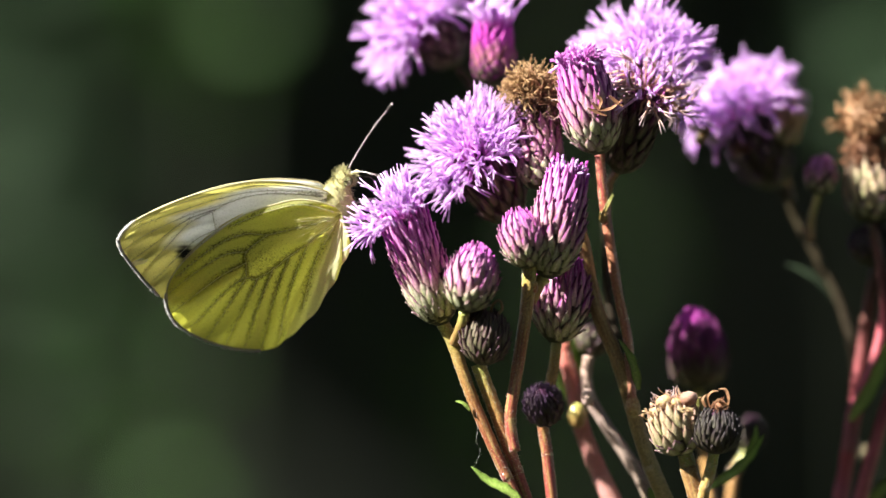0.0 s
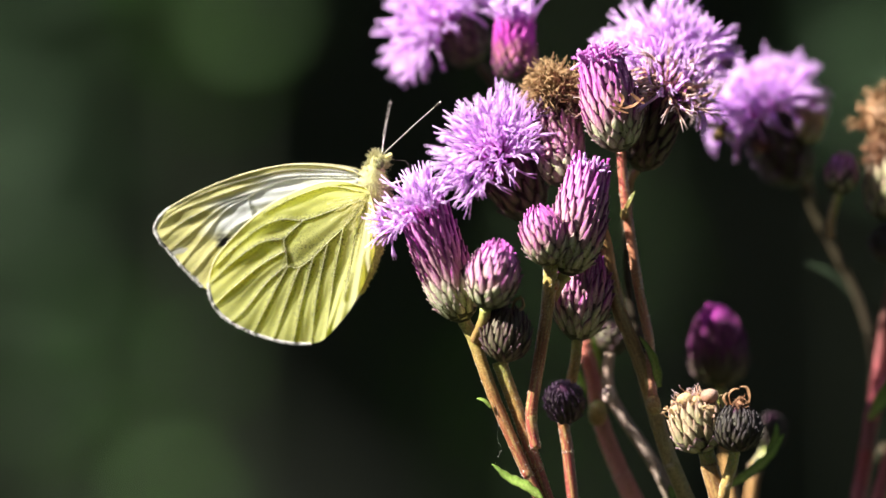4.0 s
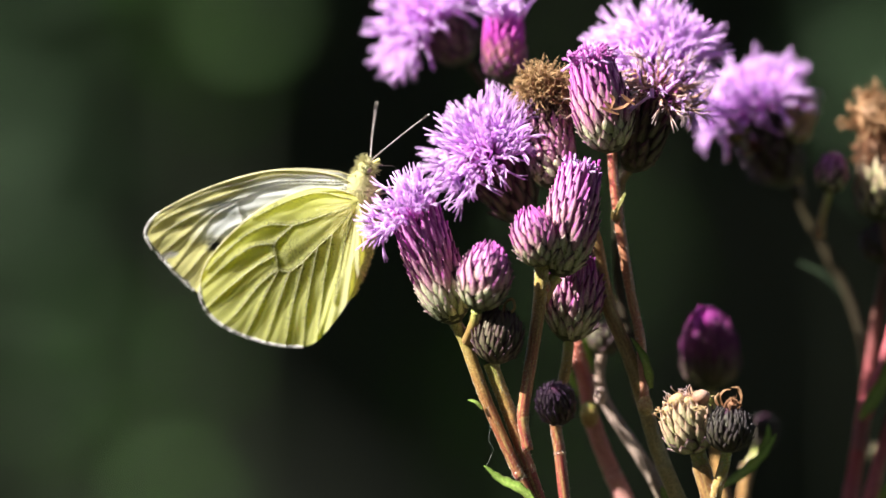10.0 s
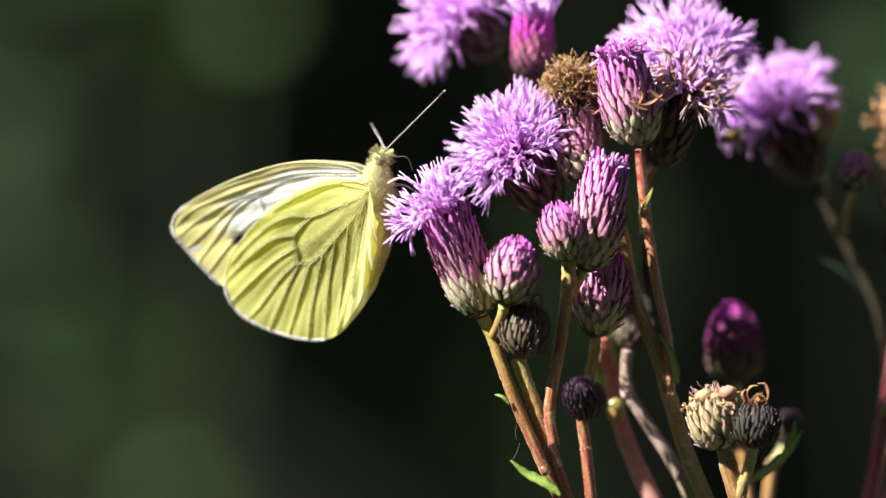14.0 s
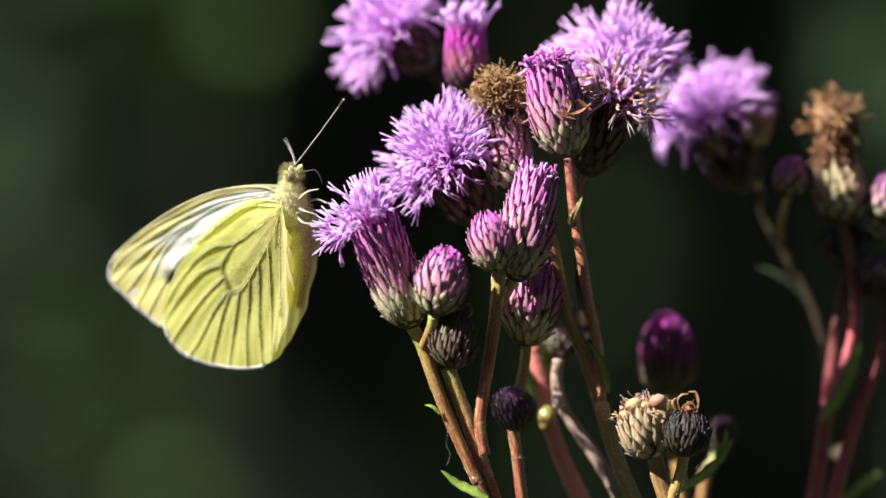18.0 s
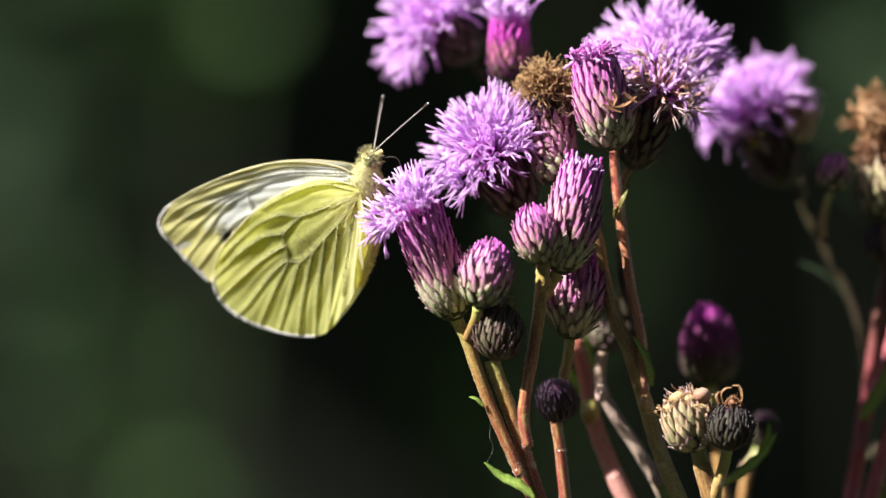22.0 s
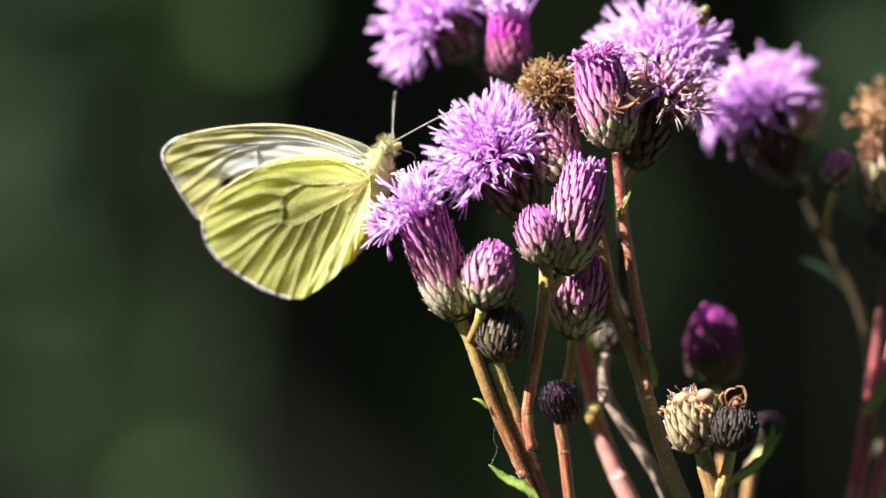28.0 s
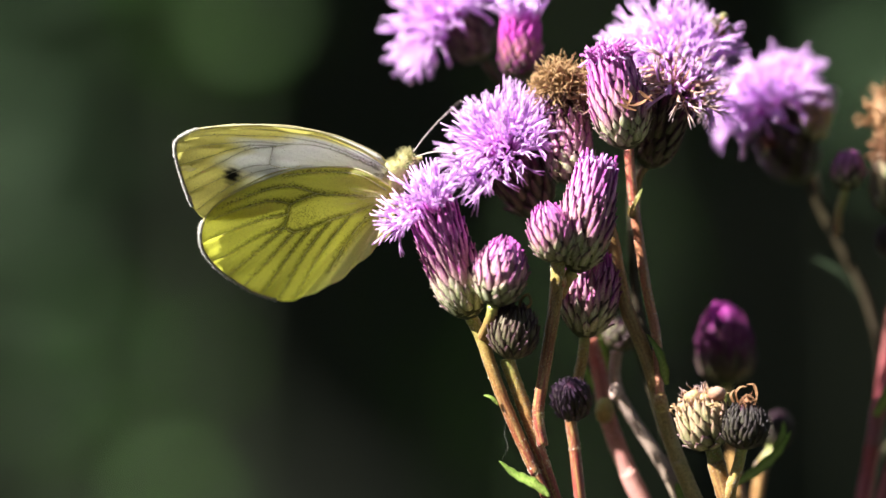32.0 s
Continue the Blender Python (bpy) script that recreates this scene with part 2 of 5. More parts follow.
# ---- mesh helpers ----
class Shape:
    """Vertices, faces and uv gathered from pieces, turned into one mesh."""

    def __init__(self):
        self.v, self.f, self.uv = [], [], []

    def ring_tube(self, pts, radii, sides=8, v0=0.0, v1=1.0, caps=True, flat=1.0, ridge=0.0):
        base, n = len(self.v), len(pts)
        pts = [Vector(p) for p in pts]
        side = None
        for i, p in enumerate(pts):
            d = (pts[min(i + 1, n - 1)] - pts[max(i - 1, 0)]).normalized()
            if side is None:
                side = d.orthogonal().normalized()
            side = (side - d * side.dot(d)).normalized()
            up = d.cross(side)
            for k in range(sides):
                a = 2 * math.pi * k / sides
                self.v.append(p + (side * math.cos(a) + up * math.sin(a) * flat) * radii[i] * (1 + ridge * (k % 2)))
                self.uv.append((k / sides, v0 + (v1 - v0) * i / (n - 1)))
        for i in range(n - 1):
            for k in range(sides):
                a, b = base + i * sides + k, base + i * sides + (k + 1) % sides
                self.f.append((a, b, b + sides, a + sides))
        if caps:
            self.f.append(tuple(base + k for k in reversed(range(sides))))
            self.f.append(tuple(base + (n - 1) * sides + k for k in range(sides)))
        return self

    def add(self, other, m):
        b = len(self.v)
        self.v += [m @ p for p in other.v]
        self.uv += other.uv
        self.f += [tuple(i + b for i in f) for f in other.f]
        return self

    def mesh(self, name, mat, smooth=True):
        me = bpy.data.meshes.new(name)
        me.from_pydata([tuple(p) for p in self.v], [], self.f)
        lay = me.uv_layers.new(name="UVMap")
        idx = np.empty(len(me.loops), dtype=np.int32)
        me.loops.foreach_get("vertex_index", idx)
        lay.data.foreach_set("uv", np.array(self.uv, dtype=np.float32)[idx].ravel())
        if smooth:
            me.polygons.foreach_set("use_smooth", [True] * len(me.polygons))
        me.materials.append(mat)
        me.update()
        return me


def part(name, shape, mat, parent, label="", m=None, kind=""):
    me = shape.mesh(name, mat) if isinstance(shape, Shape) else shape
    ob = new(name, me)
    ob.parent = parent
    if m is not None:
        ob.matrix_local = m
    return tagged(ob, label, kind=kind)


def curve_points(pts, per=8):
    """Catmull-Rom through the points."""
    pts = [Vector(p) for p in pts]
    ext = [pts[0] * 2 - pts[1]] + pts + [pts[-1] * 2 - pts[-2]]
    out = []
    for i in range(1, len(ext) - 2):
        a, b, c, d = ext[i - 1:i + 3]
        for s in range(per):
            t = s / per
            out.append(0.5 * (2 * b + (c - a) * t + (2 * a - 5 * b + 4 * c - d) * t * t + (3 * b - a - 3 * c + d) * t ** 3))
    out.append(pts[-1])
    return out


def frame_of(axis, near=(0, -1, 0)):
    """A turn whose z is axis and whose -y faces near."""
    z = Vector(axis).normalized()
    y = -Vector(near)
    y = (y - z * y.dot(z)).normalized()
    x = y.cross(z)
    return Matrix((x, y, z)).transposed().to_4x4()


rng = random.Random(7)


# ---- the thistles ----
def bract_shape(length, width, out=0.0):
    """One scale: keeled outside, pointed, its tip standing off by out. Root at 0, along z, outside +y."""
    s = Shape()
    prof = [(0.0, 0.85, 0.0), (0.3, 1.0, 0.07), (0.6, 0.92, 0.11), (0.82, 0.62, 0.12), (0.96, 0.28, 0.09), (1.18, 0.02, 0.14)]
    for i, (t, w, h) in enumerate(prof):
        off = out * length * t ** 3
        z, hw = t * length, w * width / 2
        for x, y in ((-hw, 0), (-hw * 0.5, h * length * 0.8), (0, h * length), (hw * 0.5, h * length * 0.8), (hw, 0)):
            s.v.append(Vector((x, y + off, z)))
            s.uv.append((0.5 + x / max(width * w, 1e-9), min(1.0, t)))
    for i in range(len(prof) - 1):
        for k in range(4):
            a = i * 5 + k
            s.f.append((a, a + 1, a + 6, a + 5))
        s.f.append((i * 5 + 4, i * 5, i * 5 + 5, i * 5 + 9))
    s.f.append(tuple(range(len(s.v) - 5, len(s.v))))
    return s


def floret_shape(length, r, bend, curl, seed):
    """A thin bent tube that splits into narrow lobes, which go on along its bend."""
    g = random.Random(seed)
    pts, n = [], 6
    x = z = a = 0.0
    lx = 0.0
    for i in range(n + 1):
        pts.append(Vector((lx, x, z)))
        t = i / n
        lx += g.uniform(-0.04, 0.04) * length
        a += (bend + curl * t * t * 2.2) / n
        x += math.sin(a) * length * 0.64 / n
        z += math.cos(a) * length * 0.64 / n
    s = Shape().ring_tube(pts, [r * q for q in (0.5, 0.5, 0.55, 0.65, 0.85, 1.0, 0.9)], sides=5, v0=0.0, v1=0.64)
    d = (pts[-1] - pts[-2]).normalized()
    side = d.orthogonal().normalized()
    for j in range(3):
        q = side.copy()
        q.rotate(Matrix.Rotation(2.1 * j + g.uniform(-0.4, 0.4), 3, d))
        e1 = pts[-1] + (d + q * g.uniform(0.05, 0.3)).normalized() * length * 0.18
        e2 = e1 + (d + q * g.uniform(-0.25, 0.6) + Vector((0, 0.25 * curl, -0.12 * curl))).normalized() * length * g.uniform(0.1, 0.24)
        s.ring_tube([pts[-1] - d * r * 0.5, e1, e2], [r * 0.5, r * 0.6, r * 0.35], sides=4, v0=0.64, v1=1.0)
    return s


PROFILES = {
    "bud": ((0.0, 0.25), (0.08, 0.62), (0.25, 0.92), (0.45, 1.0), (0.7, 0.86), (0.88, 0.55), (1.0, 0.15)),
    "tube": ((0.0, 0.25), (0.07, 0.68), (0.2, 0.98), (0.4, 1.0), (0.65, 0.92), (0.9, 0.86), (1.0, 0.80)),
    "tall": ((0.0, 0.25), (0.08, 0.65), (0.25, 0.98), (0.45, 1.0), (0.7, 0.85), (0.9, 0.70), (1.0, 0.55)),
    "pear": ((0.0, 0.35), (0.08, 0.75), (0.2, 0.98), (0.35, 1.0), (0.6, 0.93), (0.8, 0.78), (0.93, 0.6), (1.0, 0.32)),
    "cup": ((0.0, 0.3), (0.1, 0.7), (0.3, 1.0), (0.6, 1.0), (0.85, 0.9), (1.0, 0.75)),
}


def radius_at(profile, u):
    for (a, ra), (b, rb) in zip(profile, profile[1:]):
        if u <= b:
            return ra + (rb - ra) * (u - a) / (b - a)
    return profile[-1][1]


def flower_head(plant, base, top, width, y=0.0, kind="bud", style="fresh", bracts=80, across=14.0, lean=0.0, florets=None, label="", out=0.05):
    """A head on the plant: core, scales in spiral rows, florets. base, top: picture-plane points; lean: towards the viewer, degrees."""
    k = UNIT * (1 + y)
    b, t = at(*base, y), at(*top, y)
    axis = t - b
    length = axis.length / max(0.35, math.cos(radians(lean)))
    axis = (Matrix.Rotation(radians(lean), 4, axis.normalized().cross(Vector((0, -1, 0)))) @ axis).normalized()
    R = width * k / 2
    prof = PROFILES[kind]
    core = Shape()
    core.ring_tube([(0, 0, length * 0.97 * i / 14) for i in range(15)], [R * 0.9 * radius_at(prof, i / 14) for i in range(15)], sides=20)
    m = Matrix.Translation(b - plant_base[plant.name]) @ frame_of(axis)
    head = part("flower_head", core, M_BODY, plant, label, m)
    # cups under open florets get their shade from darker bract sets
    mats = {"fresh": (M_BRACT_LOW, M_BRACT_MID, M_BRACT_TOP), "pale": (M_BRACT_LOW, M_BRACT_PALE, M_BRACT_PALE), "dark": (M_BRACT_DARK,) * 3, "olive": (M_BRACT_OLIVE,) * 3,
            "mauve": (M_BRACT_LOW, M_BRACT_MID, M_BRACT_MID), "black": (M_BRACT_BLACK,) * 3, "ruddy": (M_BRACT_SHADE, M_BRACT_RUDDY, M_BRACT_BRIGHT), "shade_dark": (M_BRACT_OLIVE, M_BRACT_OLIVE, M_BRACT_SHADE), "tipped": (M_BRACT_OLIVE, M_BRACT_SHADE, M_BRACT_BRIGHT)}[style]
    lb = length * (0.21 if kind in ("tube", "tall") else 0.36 if style == "pale" else 0.29)
    if y < 0.01 and style != "pale":
        bracts = int(bracts * 1.15)
    wb = R * 2 * math.pi / across
    shapes = [bract_shape(lb * 0.8, wb * 1.15, out), bract_shape(lb, wb, out), bract_shape(lb * 1.1, wb * 0.85, out * 0.8)]
    meshes = [q.mesh("bract", mm) for q, mm in zip(shapes, mats)]
    u0, u1 = 0.02, 0.84 if kind != "bud" else 0.78
    g = random.Random(int(base[0] * 7 + base[1]))
    for i in range(bracts):
        u = u0 + (u1 - u0) * ((i + 0.5) / bracts)
        a = i * 2.39996 + g.uniform(-0.1, 0.1)
        r0, r1 = R * radius_at(prof, u), R * radius_at(prof, min(1, u + 0.22))
        up = Vector((math.cos(a) * (r1 - r0), math.sin(a) * (r1 - r0), length * 0.22)).normalized()
        outw = Vector((math.cos(a), math.sin(a), 0))
        outw = (outw - up * outw.dot(up)).normalized()
        pos = Vector((math.cos(a) * r0 * 0.93, math.sin(a) * r0 * 0.93, u * length))
        bm = Matrix.Translation(pos) @ Matrix((outw.cross(up), outw, up)).transposed().to_4x4() @ pose(0, 0, 0, g.uniform(-4, 1), g.uniform(-4, 4), g.uniform(-8, 8))
        part("bract", meshes[0 if u < (0.3 if kind == "tube" else 0.24) else (1 if u < (0.7 if style == "tipped" else 0.55) else 2)], None, head, "", bm)
    if florets:
        add_florets(head, length, R * radius_at(prof, 0.95), k, g, **florets)
    return head


def add_florets(head, length, R, k, g, count=80, size=65, spread=60, thick=4.2, mat=None, curl=0.5, bias=0.0, name="floret"):
    """Slender florets standing out of the head's mouth, the outer ones bent over."""
    mat = mat or M_FLORET
    L = size * k
    kinds = ((1.0, 0.1, 0.3), (0.85, 0.3, 1.4), (1.1, 0.2, -0.8), (0.75, 0.4, 2.2), (0.95, -0.2, 0.6), (1.05, 0.5, 1.0), (1.15, 0.0, 0.9), (0.9, -0.3, -0.5), (1.0, 0.6, 2.6), (0.8, 0.1, 0.0))
    meshes = [floret_shape(L * q, thick * k, b, c * curl, j).mesh(name, mat) for j, (q, b, c) in enumerate(kinds)]
    for i in range(count):
        q = math.sqrt((i + 0.5) / count)
        a = i * 2.39996 + g.uniform(-0.2, 0.2)
        ang = radians(spread) * q ** 1.3 * (1 - bias * math.cos(a)) + radians(g.uniform(-12, 12))
        d = Vector((math.cos(a) * math.sin(ang), math.sin(a) * math.sin(ang), math.cos(ang)))
        outw = Vector((math.cos(a), math.sin(a), 0.01))
        outw = (outw - d * outw.dot(d)).normalized()
        pos = Vector((math.cos(a) * R * q * 0.9, math.sin(a) * R * q * 0.9, length * (0.93 + 0.06 * (1 - q))))
        m = Matrix.Translation(pos) @ Matrix((outw.cross(d), outw, d)).transposed().to_4x4() @ pose(0, 0, 0, 0, 0, g.uniform(-50, 50))
        part(name, meshes[g.randrange(len(meshes))], None, head, "", m @ Matrix.Scale(g.uniform(0.8, 1.15), 4))


def tuft(head, length, r, k, count, mat, seed, size, thick=1.0):
    g = random.Random(seed)
    s = Shape()
    for i in range(count):
        a, b = g.uniform(0, 6.283), math.acos(g.uniform(-0.5, 1))
        d = Vector((math.sin(b) * math.cos(a), math.sin(b) * math.sin(a), math.cos(b)))
        p = Vector((0, 0, length)) + d * r * k * g.uniform(0.2, 0.75)
        pts = [p]
        w = d.copy()
        for j in range(4):
            w = (w + Vector((g.uniform(-1, 1), g.uniform(-1, 1), g.uniform(-1, 1))) * 0.75).normalized()
            pts.append(pts[-1] + w * size * k / 4)
        s.ring_tube(pts, [0.8 * k * thick, k * thick, k * thick, 0.8 * k * thick, 0.4 * k * thick], sides=4)
    core = Shape().ring_tube([(0, 0, length + r * k * 0.75 * math.sin(-1.2 + 2.7 * i / 8)) for i in range(9)], [r * k * 0.72 * math.cos(-1.2 + 2.7 * i / 8) for i in range(9)], sides=14)
    part("dry_core", core, mat, head)
    part("dry_tuft", s, mat, head, "matted brown dried florets", None, "stuff")


def stem(plant, pts, r0, r1, mat, y=0.0, root=None, label="", name="stem", hairs=0):
    """From the top down in picture-plane points, then on to the root on the ground."""
    base = plant_base[plant.name]
    w = [at(p[0], p[1], p[2] if len(p) > 2 else y) - base for p in pts]
    if root is not None:
        a, low = w[-1], Vector(root) - base
        way = (w[-1] - w[-2]).normalized()
        w += [a + way * 0.05, a.lerp(low, 0.35) + way * 0.03, a.lerp(low, 0.7), low - Vector((0, 0, 0.01))]
    c = curve_points(w, 7)
    k = UNIT * (1 + y)
    n = len(c)
    upper = (len(pts) - 1) * 7
    radii = [0.72 * k * (r0 + (r1 - r0) * min(1.0, i / max(1, upper)) + (0.0 if i <= upper else 10 * (i - upper) / max(1, n - upper))) * (1 + 0.03 * math.sin(i * 1.7)) for i in range(n)]
    s = Shape()
    s.ring_tube(list(reversed(c)), list(reversed(radii)), sides=16, ridge=0.04)
    # the uv runs over the upper part seen
    s.uv = [(u, max(0.0, 1 - (n - 1 - round(v * (n - 1))) / max(1, upper))) for u, v in s.uv]
    ob = part(name, s, mat, plant, label)
    if hairs:
        g = random.Random(int(pts[0][0] * 3 + pts[0][1]))
        h = Shape()
        for _ in range(hairs):
            i = g.randrange(1, upper)
            d = (c[i + 1] - c[i]).normalized()
            q = d.orthogonal().normalized()
            q.rotate(Matrix.Rotation(g.uniform(0, 6.283), 3, d))
            p = c[i].lerp(c[i + 1], g.random()) + q * radii[i] * 0.98
            tip = p + (q + d * g.uniform(-0.8, 0.8)).normalized() * k * g.uniform(0.8, 2.4)
            h.ring_tube([p, p.lerp(tip, 0.5), tip], [0.5 * k, 0.42 * k, 0.25 * k], sides=3, caps=False)
        part("stem_hair", h, M_HAIR, ob, "fine white hairs", None, "stuff")
    return ob


def leaf(plant, pts, width, mat=None, y=0.0, teeth=5, name="leaf", face=(0.3, -0.7, 0.6), fold=0.3, label=""):
    """A toothed blade along picture-plane points, folded on its midrib, with thickness."""
    base = plant_base[plant.name]
    c = curve_points([at(p[0], p[1], p[2] if len(p) > 2 else y) - base for p in pts], 8)
    k = UNIT * (1 + y)
    n = len(c)
    s = Shape()
    for i, p in enumerate(c):
        t = i / (n - 1)
        d = (c[min(i + 1, n - 1)] - c[max(i - 1, 0)]).normalized()
        nor = Vector(face)
        nor = (nor - d * nor.dot(d)).normalized()
        side = d.cross(nor)
        w = width * k / 2 * 1.75 * (0.06 + t) ** 0.6 * (1 - t) ** 0.85 + 0.3 * k
        w *= 0.9 + 0.25 * abs(math.sin(teeth * math.pi * t ** 1.2)) ** 2
        th = 2.2 * k
        for q, h in ((-1, fold), (-0.5, fold * 0.45), (0, 0), (0.5, fold * 0.45), (1, fold)):
            s.v.append(p + side * w * q + nor * w * h)
            s.uv.append((q * 0.5 + 0.5, t))
        for q, h in ((1, fold), (0.5, fold * 0.45), (0, 0), (-0.5, fold * 0.45), (-1, fold)):
            s.v.append(p + side * w * q + nor * (w * h - th * (1 - 0.8 * abs(q))))
            s.uv.append((q * 0.5 + 0.5, t))
    for i in range(n - 1):
        for j in range(10):
            a, b = i * 10 + j, i * 10 + (j + 1) % 10
            s.f.append((a, b, b + 10, a + 10))
    s.f.append(tuple(range(9, -1, -1)))
    s.f.append(tuple((n - 1) * 10 + j for j in range(10)))
    return part(name, s, mat or M_LEAF, plant, label)


plant_base = {}


def plant_at(name, base, label, group="thistles"):
    ob = new(name)
    ob.empty_display_size = 0.02
    ob.location = base
    plant_base[ob.name] = Vector(base)
    return tagged(ob, label, "thistle", group)


# the plant in focus
ROOT_A = (0.105, 0.02, 0.0)
plant_a = plant_at("thistle_plant", ROOT_A, "creeping thistle with purple buds, open lilac flowers and reddish stems")
flower_head(plant_a, (785, 574), (712, 378), 94, 0.0, "tube", "fresh", 146, 18.0, 8, dict(count=150, size=76, spread=38, thick=2.4, curl=0.7, bias=1.5), "mauve thistle head with open lilac florets")
flower_head(plant_a, (823, 552), (846, 436), 96, -0.004, "bud", "fresh", 86, 18.0, 5, None, "round purple thistle bud with green base")
flower_head(plant_a, (852, 645), (866, 550), 92, -0.002, "bud", "olive", 110, 28.0, 10, None, "dark closed thistle bud with curled dry tip")
flower_head(plant_a, (968, 742), (955, 690), 72, -0.002, "bud", "dark", 110, 26.0, 55, None, "small dark bud turned towards the viewer")
flower_head(plant_a, (937, 474), (912, 374), 84, -0.002, "bud", "fresh", 80, 18.0, 8, None, "round purple thistle bud with green base")
flower_head(plant_a, (966, 492), (1007, 298), 100, 0.0, "tall", "fresh", 128, 18.0, 4, dict(count=50, size=22, spread=25, thick=2.4, curl=0.3), "tall pale purple bud about to open")
flower_head(plant_a, (984, 607), (1003, 455), 102, 0.0055, "bud", "fresh", 97, 18.0, 5, None, "purple and green thistle bud")
head_8 = flower_head(plant_a, (1062, 272), (1022, 104), 108, 0.002, "tall", "fresh", 125, 18.0, 8, dict(count=80, size=30, spread=34, thick=2.2, mat=M_FLORET_DEEP, curl=0.8), "magenta bud opening at the top, partly withered")
head_9 = flower_head(plant_a, (964, 338), (946, 200), 88, 0.006, "tube", "mauve", 78, 15.5, 0, None, "spent thistle head with a brown dried tuft")
tuft(head_9, (at(964, 338) - at(936, 164)).length, 41, UNIT, 520, M_TUFT, 3, 44, 1.5)
# the tuft's unlit lower half, its shade put into the colour
tuft(head_9, (at(964, 338) - at(944, 208)).length, 38, UNIT, 260, M_TUFT_SHADE, 33, 46, 1.5)
# the cup's dark bracts paint the shadow of its own florets
flower_head(plant_a, (908, 388), (836, 268), 96, 0.012, "cup", "shade_dark", 61, 15.5, 30, dict(count=270, size=96, spread=88, thick=2.6, curl=0.7, bias=0.3), "fully open lilac thistle flower")
head_11 = flower_head(plant_a, (1092, 305), (1148, 160), 84, 0.008, "tube", "shade_dark", 67, 15.5, 15, dict(count=90, size=86, spread=112, thick=2.3, mat=M_WITHER, curl=1.9, name="withered_floret"), "withering thistle flower with drooping brown florets")
add_florets(head_11, (at(1092, 305) - at(1148, 160)).length * 1.03, 36 * UNIT, UNIT, random.Random(5), count=45, size=84, spread=75, thick=2.6, curl=1.0, bias=-0.4)
add_florets(head_8, (at(1062, 272) - at(1022, 104)).length, 30 * UNIT, UNIT, random.Random(8), count=50, size=32, spread=40, thick=2.4, curl=1.4)
tuft(head_8, (at(1062, 272) - at(1040, 190)).length, 44, UNIT, 12, M_WITHER, 31, 60)
# low pair of dried heads
head_12 = flower_head(plant_a, (1213, 802), (1186, 722), 100, 0.0, "cup", "pale", 72, 15.0, 14, dict(count=60, size=30, spread=80, thick=1.5, mat=M_TUFT_CREAM, curl=2.6, name="withered_floret"), "dried straw-coloured thistle head", 0.02)
tuft(head_12, 84 * UNIT, 32, UNIT, 90, M_WITHER, 41, 26)
for x, y, r, mt in ((1176, 712, 16, M_TUFT_CREAM), (1196, 716, 15, M_TUFT_CREAM), (1218, 706, 17, M_WITHER), (1162, 730, 13, M_TUFT_CREAM), (1208, 730, 14, M_TUFT_CREAM)):
    c = at(x, y, -0.0022) - plant_base[plant_a.name]
    lump = Shape().ring_tube([c + Vector((r * 0.9 * q, 0.1 * r * q, 0.3 * r * q)) * UNIT for q in (-1, -0.8, -0.3, 0.3, 0.8, 1)], [r * q * UNIT for q in (0.2, 0.55, 0.75, 0.8, 0.5, 0.15)], sides=11)
    part("matted_floret", lump, mt, plant_a, "matted cream dried floret")
head_13 = flower_head(plant_a, (1264, 802), (1272, 722), 94, -0.002, "bud", "black", 110, 30.0, 12, None, "dark withered head with a curled brown tip")
tuft(head_13, 84 * UNIT, 11, UNIT, 30, M_TUFT_RUST, 9, 18)
for strip in ([(1258, 722), (1252, 706), (1260, 694), (1272, 692)], [(1286, 724), (1290, 706), (1284, 690), (1272, 688)], [(1262, 716), (1272, 708), (1284, 716), (1292, 722)], [(1250, 722), (1244, 708), (1250, 698)]):
    leaf(plant_a, strip, 7, M_TUFT_CURL, y=-0.003, teeth=1, name="dry_strip", face=(-0.6, -0.5, 0.6), label="curled brown dry floret")
flower_head(plant_a, (1322, 800), (1334, 735), 60, 0.03, "bud", "black", 33, 15.5, 0, None, "small dark bud")
flower_head(plant_a, (1042, 632), (1048, 572), 68, 0.019, "bud", "olive", 33, 15.5, 0, None, "small brownish bud")

stem(plant_a, [(783, 572), (800, 604), (818, 655), (842, 720), (877, 800), (900, 850), (926, 905)], 16, 13, M_STEM_RED, 0.0, ROOT_A, "reddish brown stem", hairs=600)
stem(plant_a, [(822, 552, -0.004), (818, 575, -0.003), (803, 610, 0.0)], 13, 14, M_STEM_GREEN, 0.0, None, "short green stalk", "stalk")
stem(plant_a, [(846, 645), (862, 688), (879, 733), (896, 782), (915, 838), (938, 905)], 18, 16, M_STEM_RED, 0.001, ROOT_A, "reddish stem with whitish hairs", hairs=900)
stem(plant_a, [(937, 472), (936, 500), (930, 560), (913, 670), (903, 742), (912, 800)], 18, 13, M_STEM_RED, -0.001, None, "reddish branch", hairs=600)
stem(plant_a, [(966, 490), (954, 502), (938, 535)], 16, 16, M_STEM_GREEN, 0.0, None, "short yellow-green stalk", "stalk")
stem(plant_a, [(985, 606), (980, 650), (962, 742), (968, 800), (979, 900)], 13, 14, M_STEM_RED, 0.0052, ROOT_A, "red-brown stem, green at its top", hairs=600)
stem(plant_a, [(1061, 270), (1066, 330), (1073, 388), (1094, 520), (1112, 610), (1118, 712)], 12, 12, M_STEM_CRIMSON, 0.0055, None, "red-brown branch with a joint", hairs=600)
stem(plant_a, [(960, 337), (1000, 368), (1028, 415), (1054, 540), (1088, 625), (1110, 690), (1130, 760), (1152, 825), (1186, 905)], 15, 20, M_STEM_BROWN, 0.006, ROOT_A, "brown main stem")
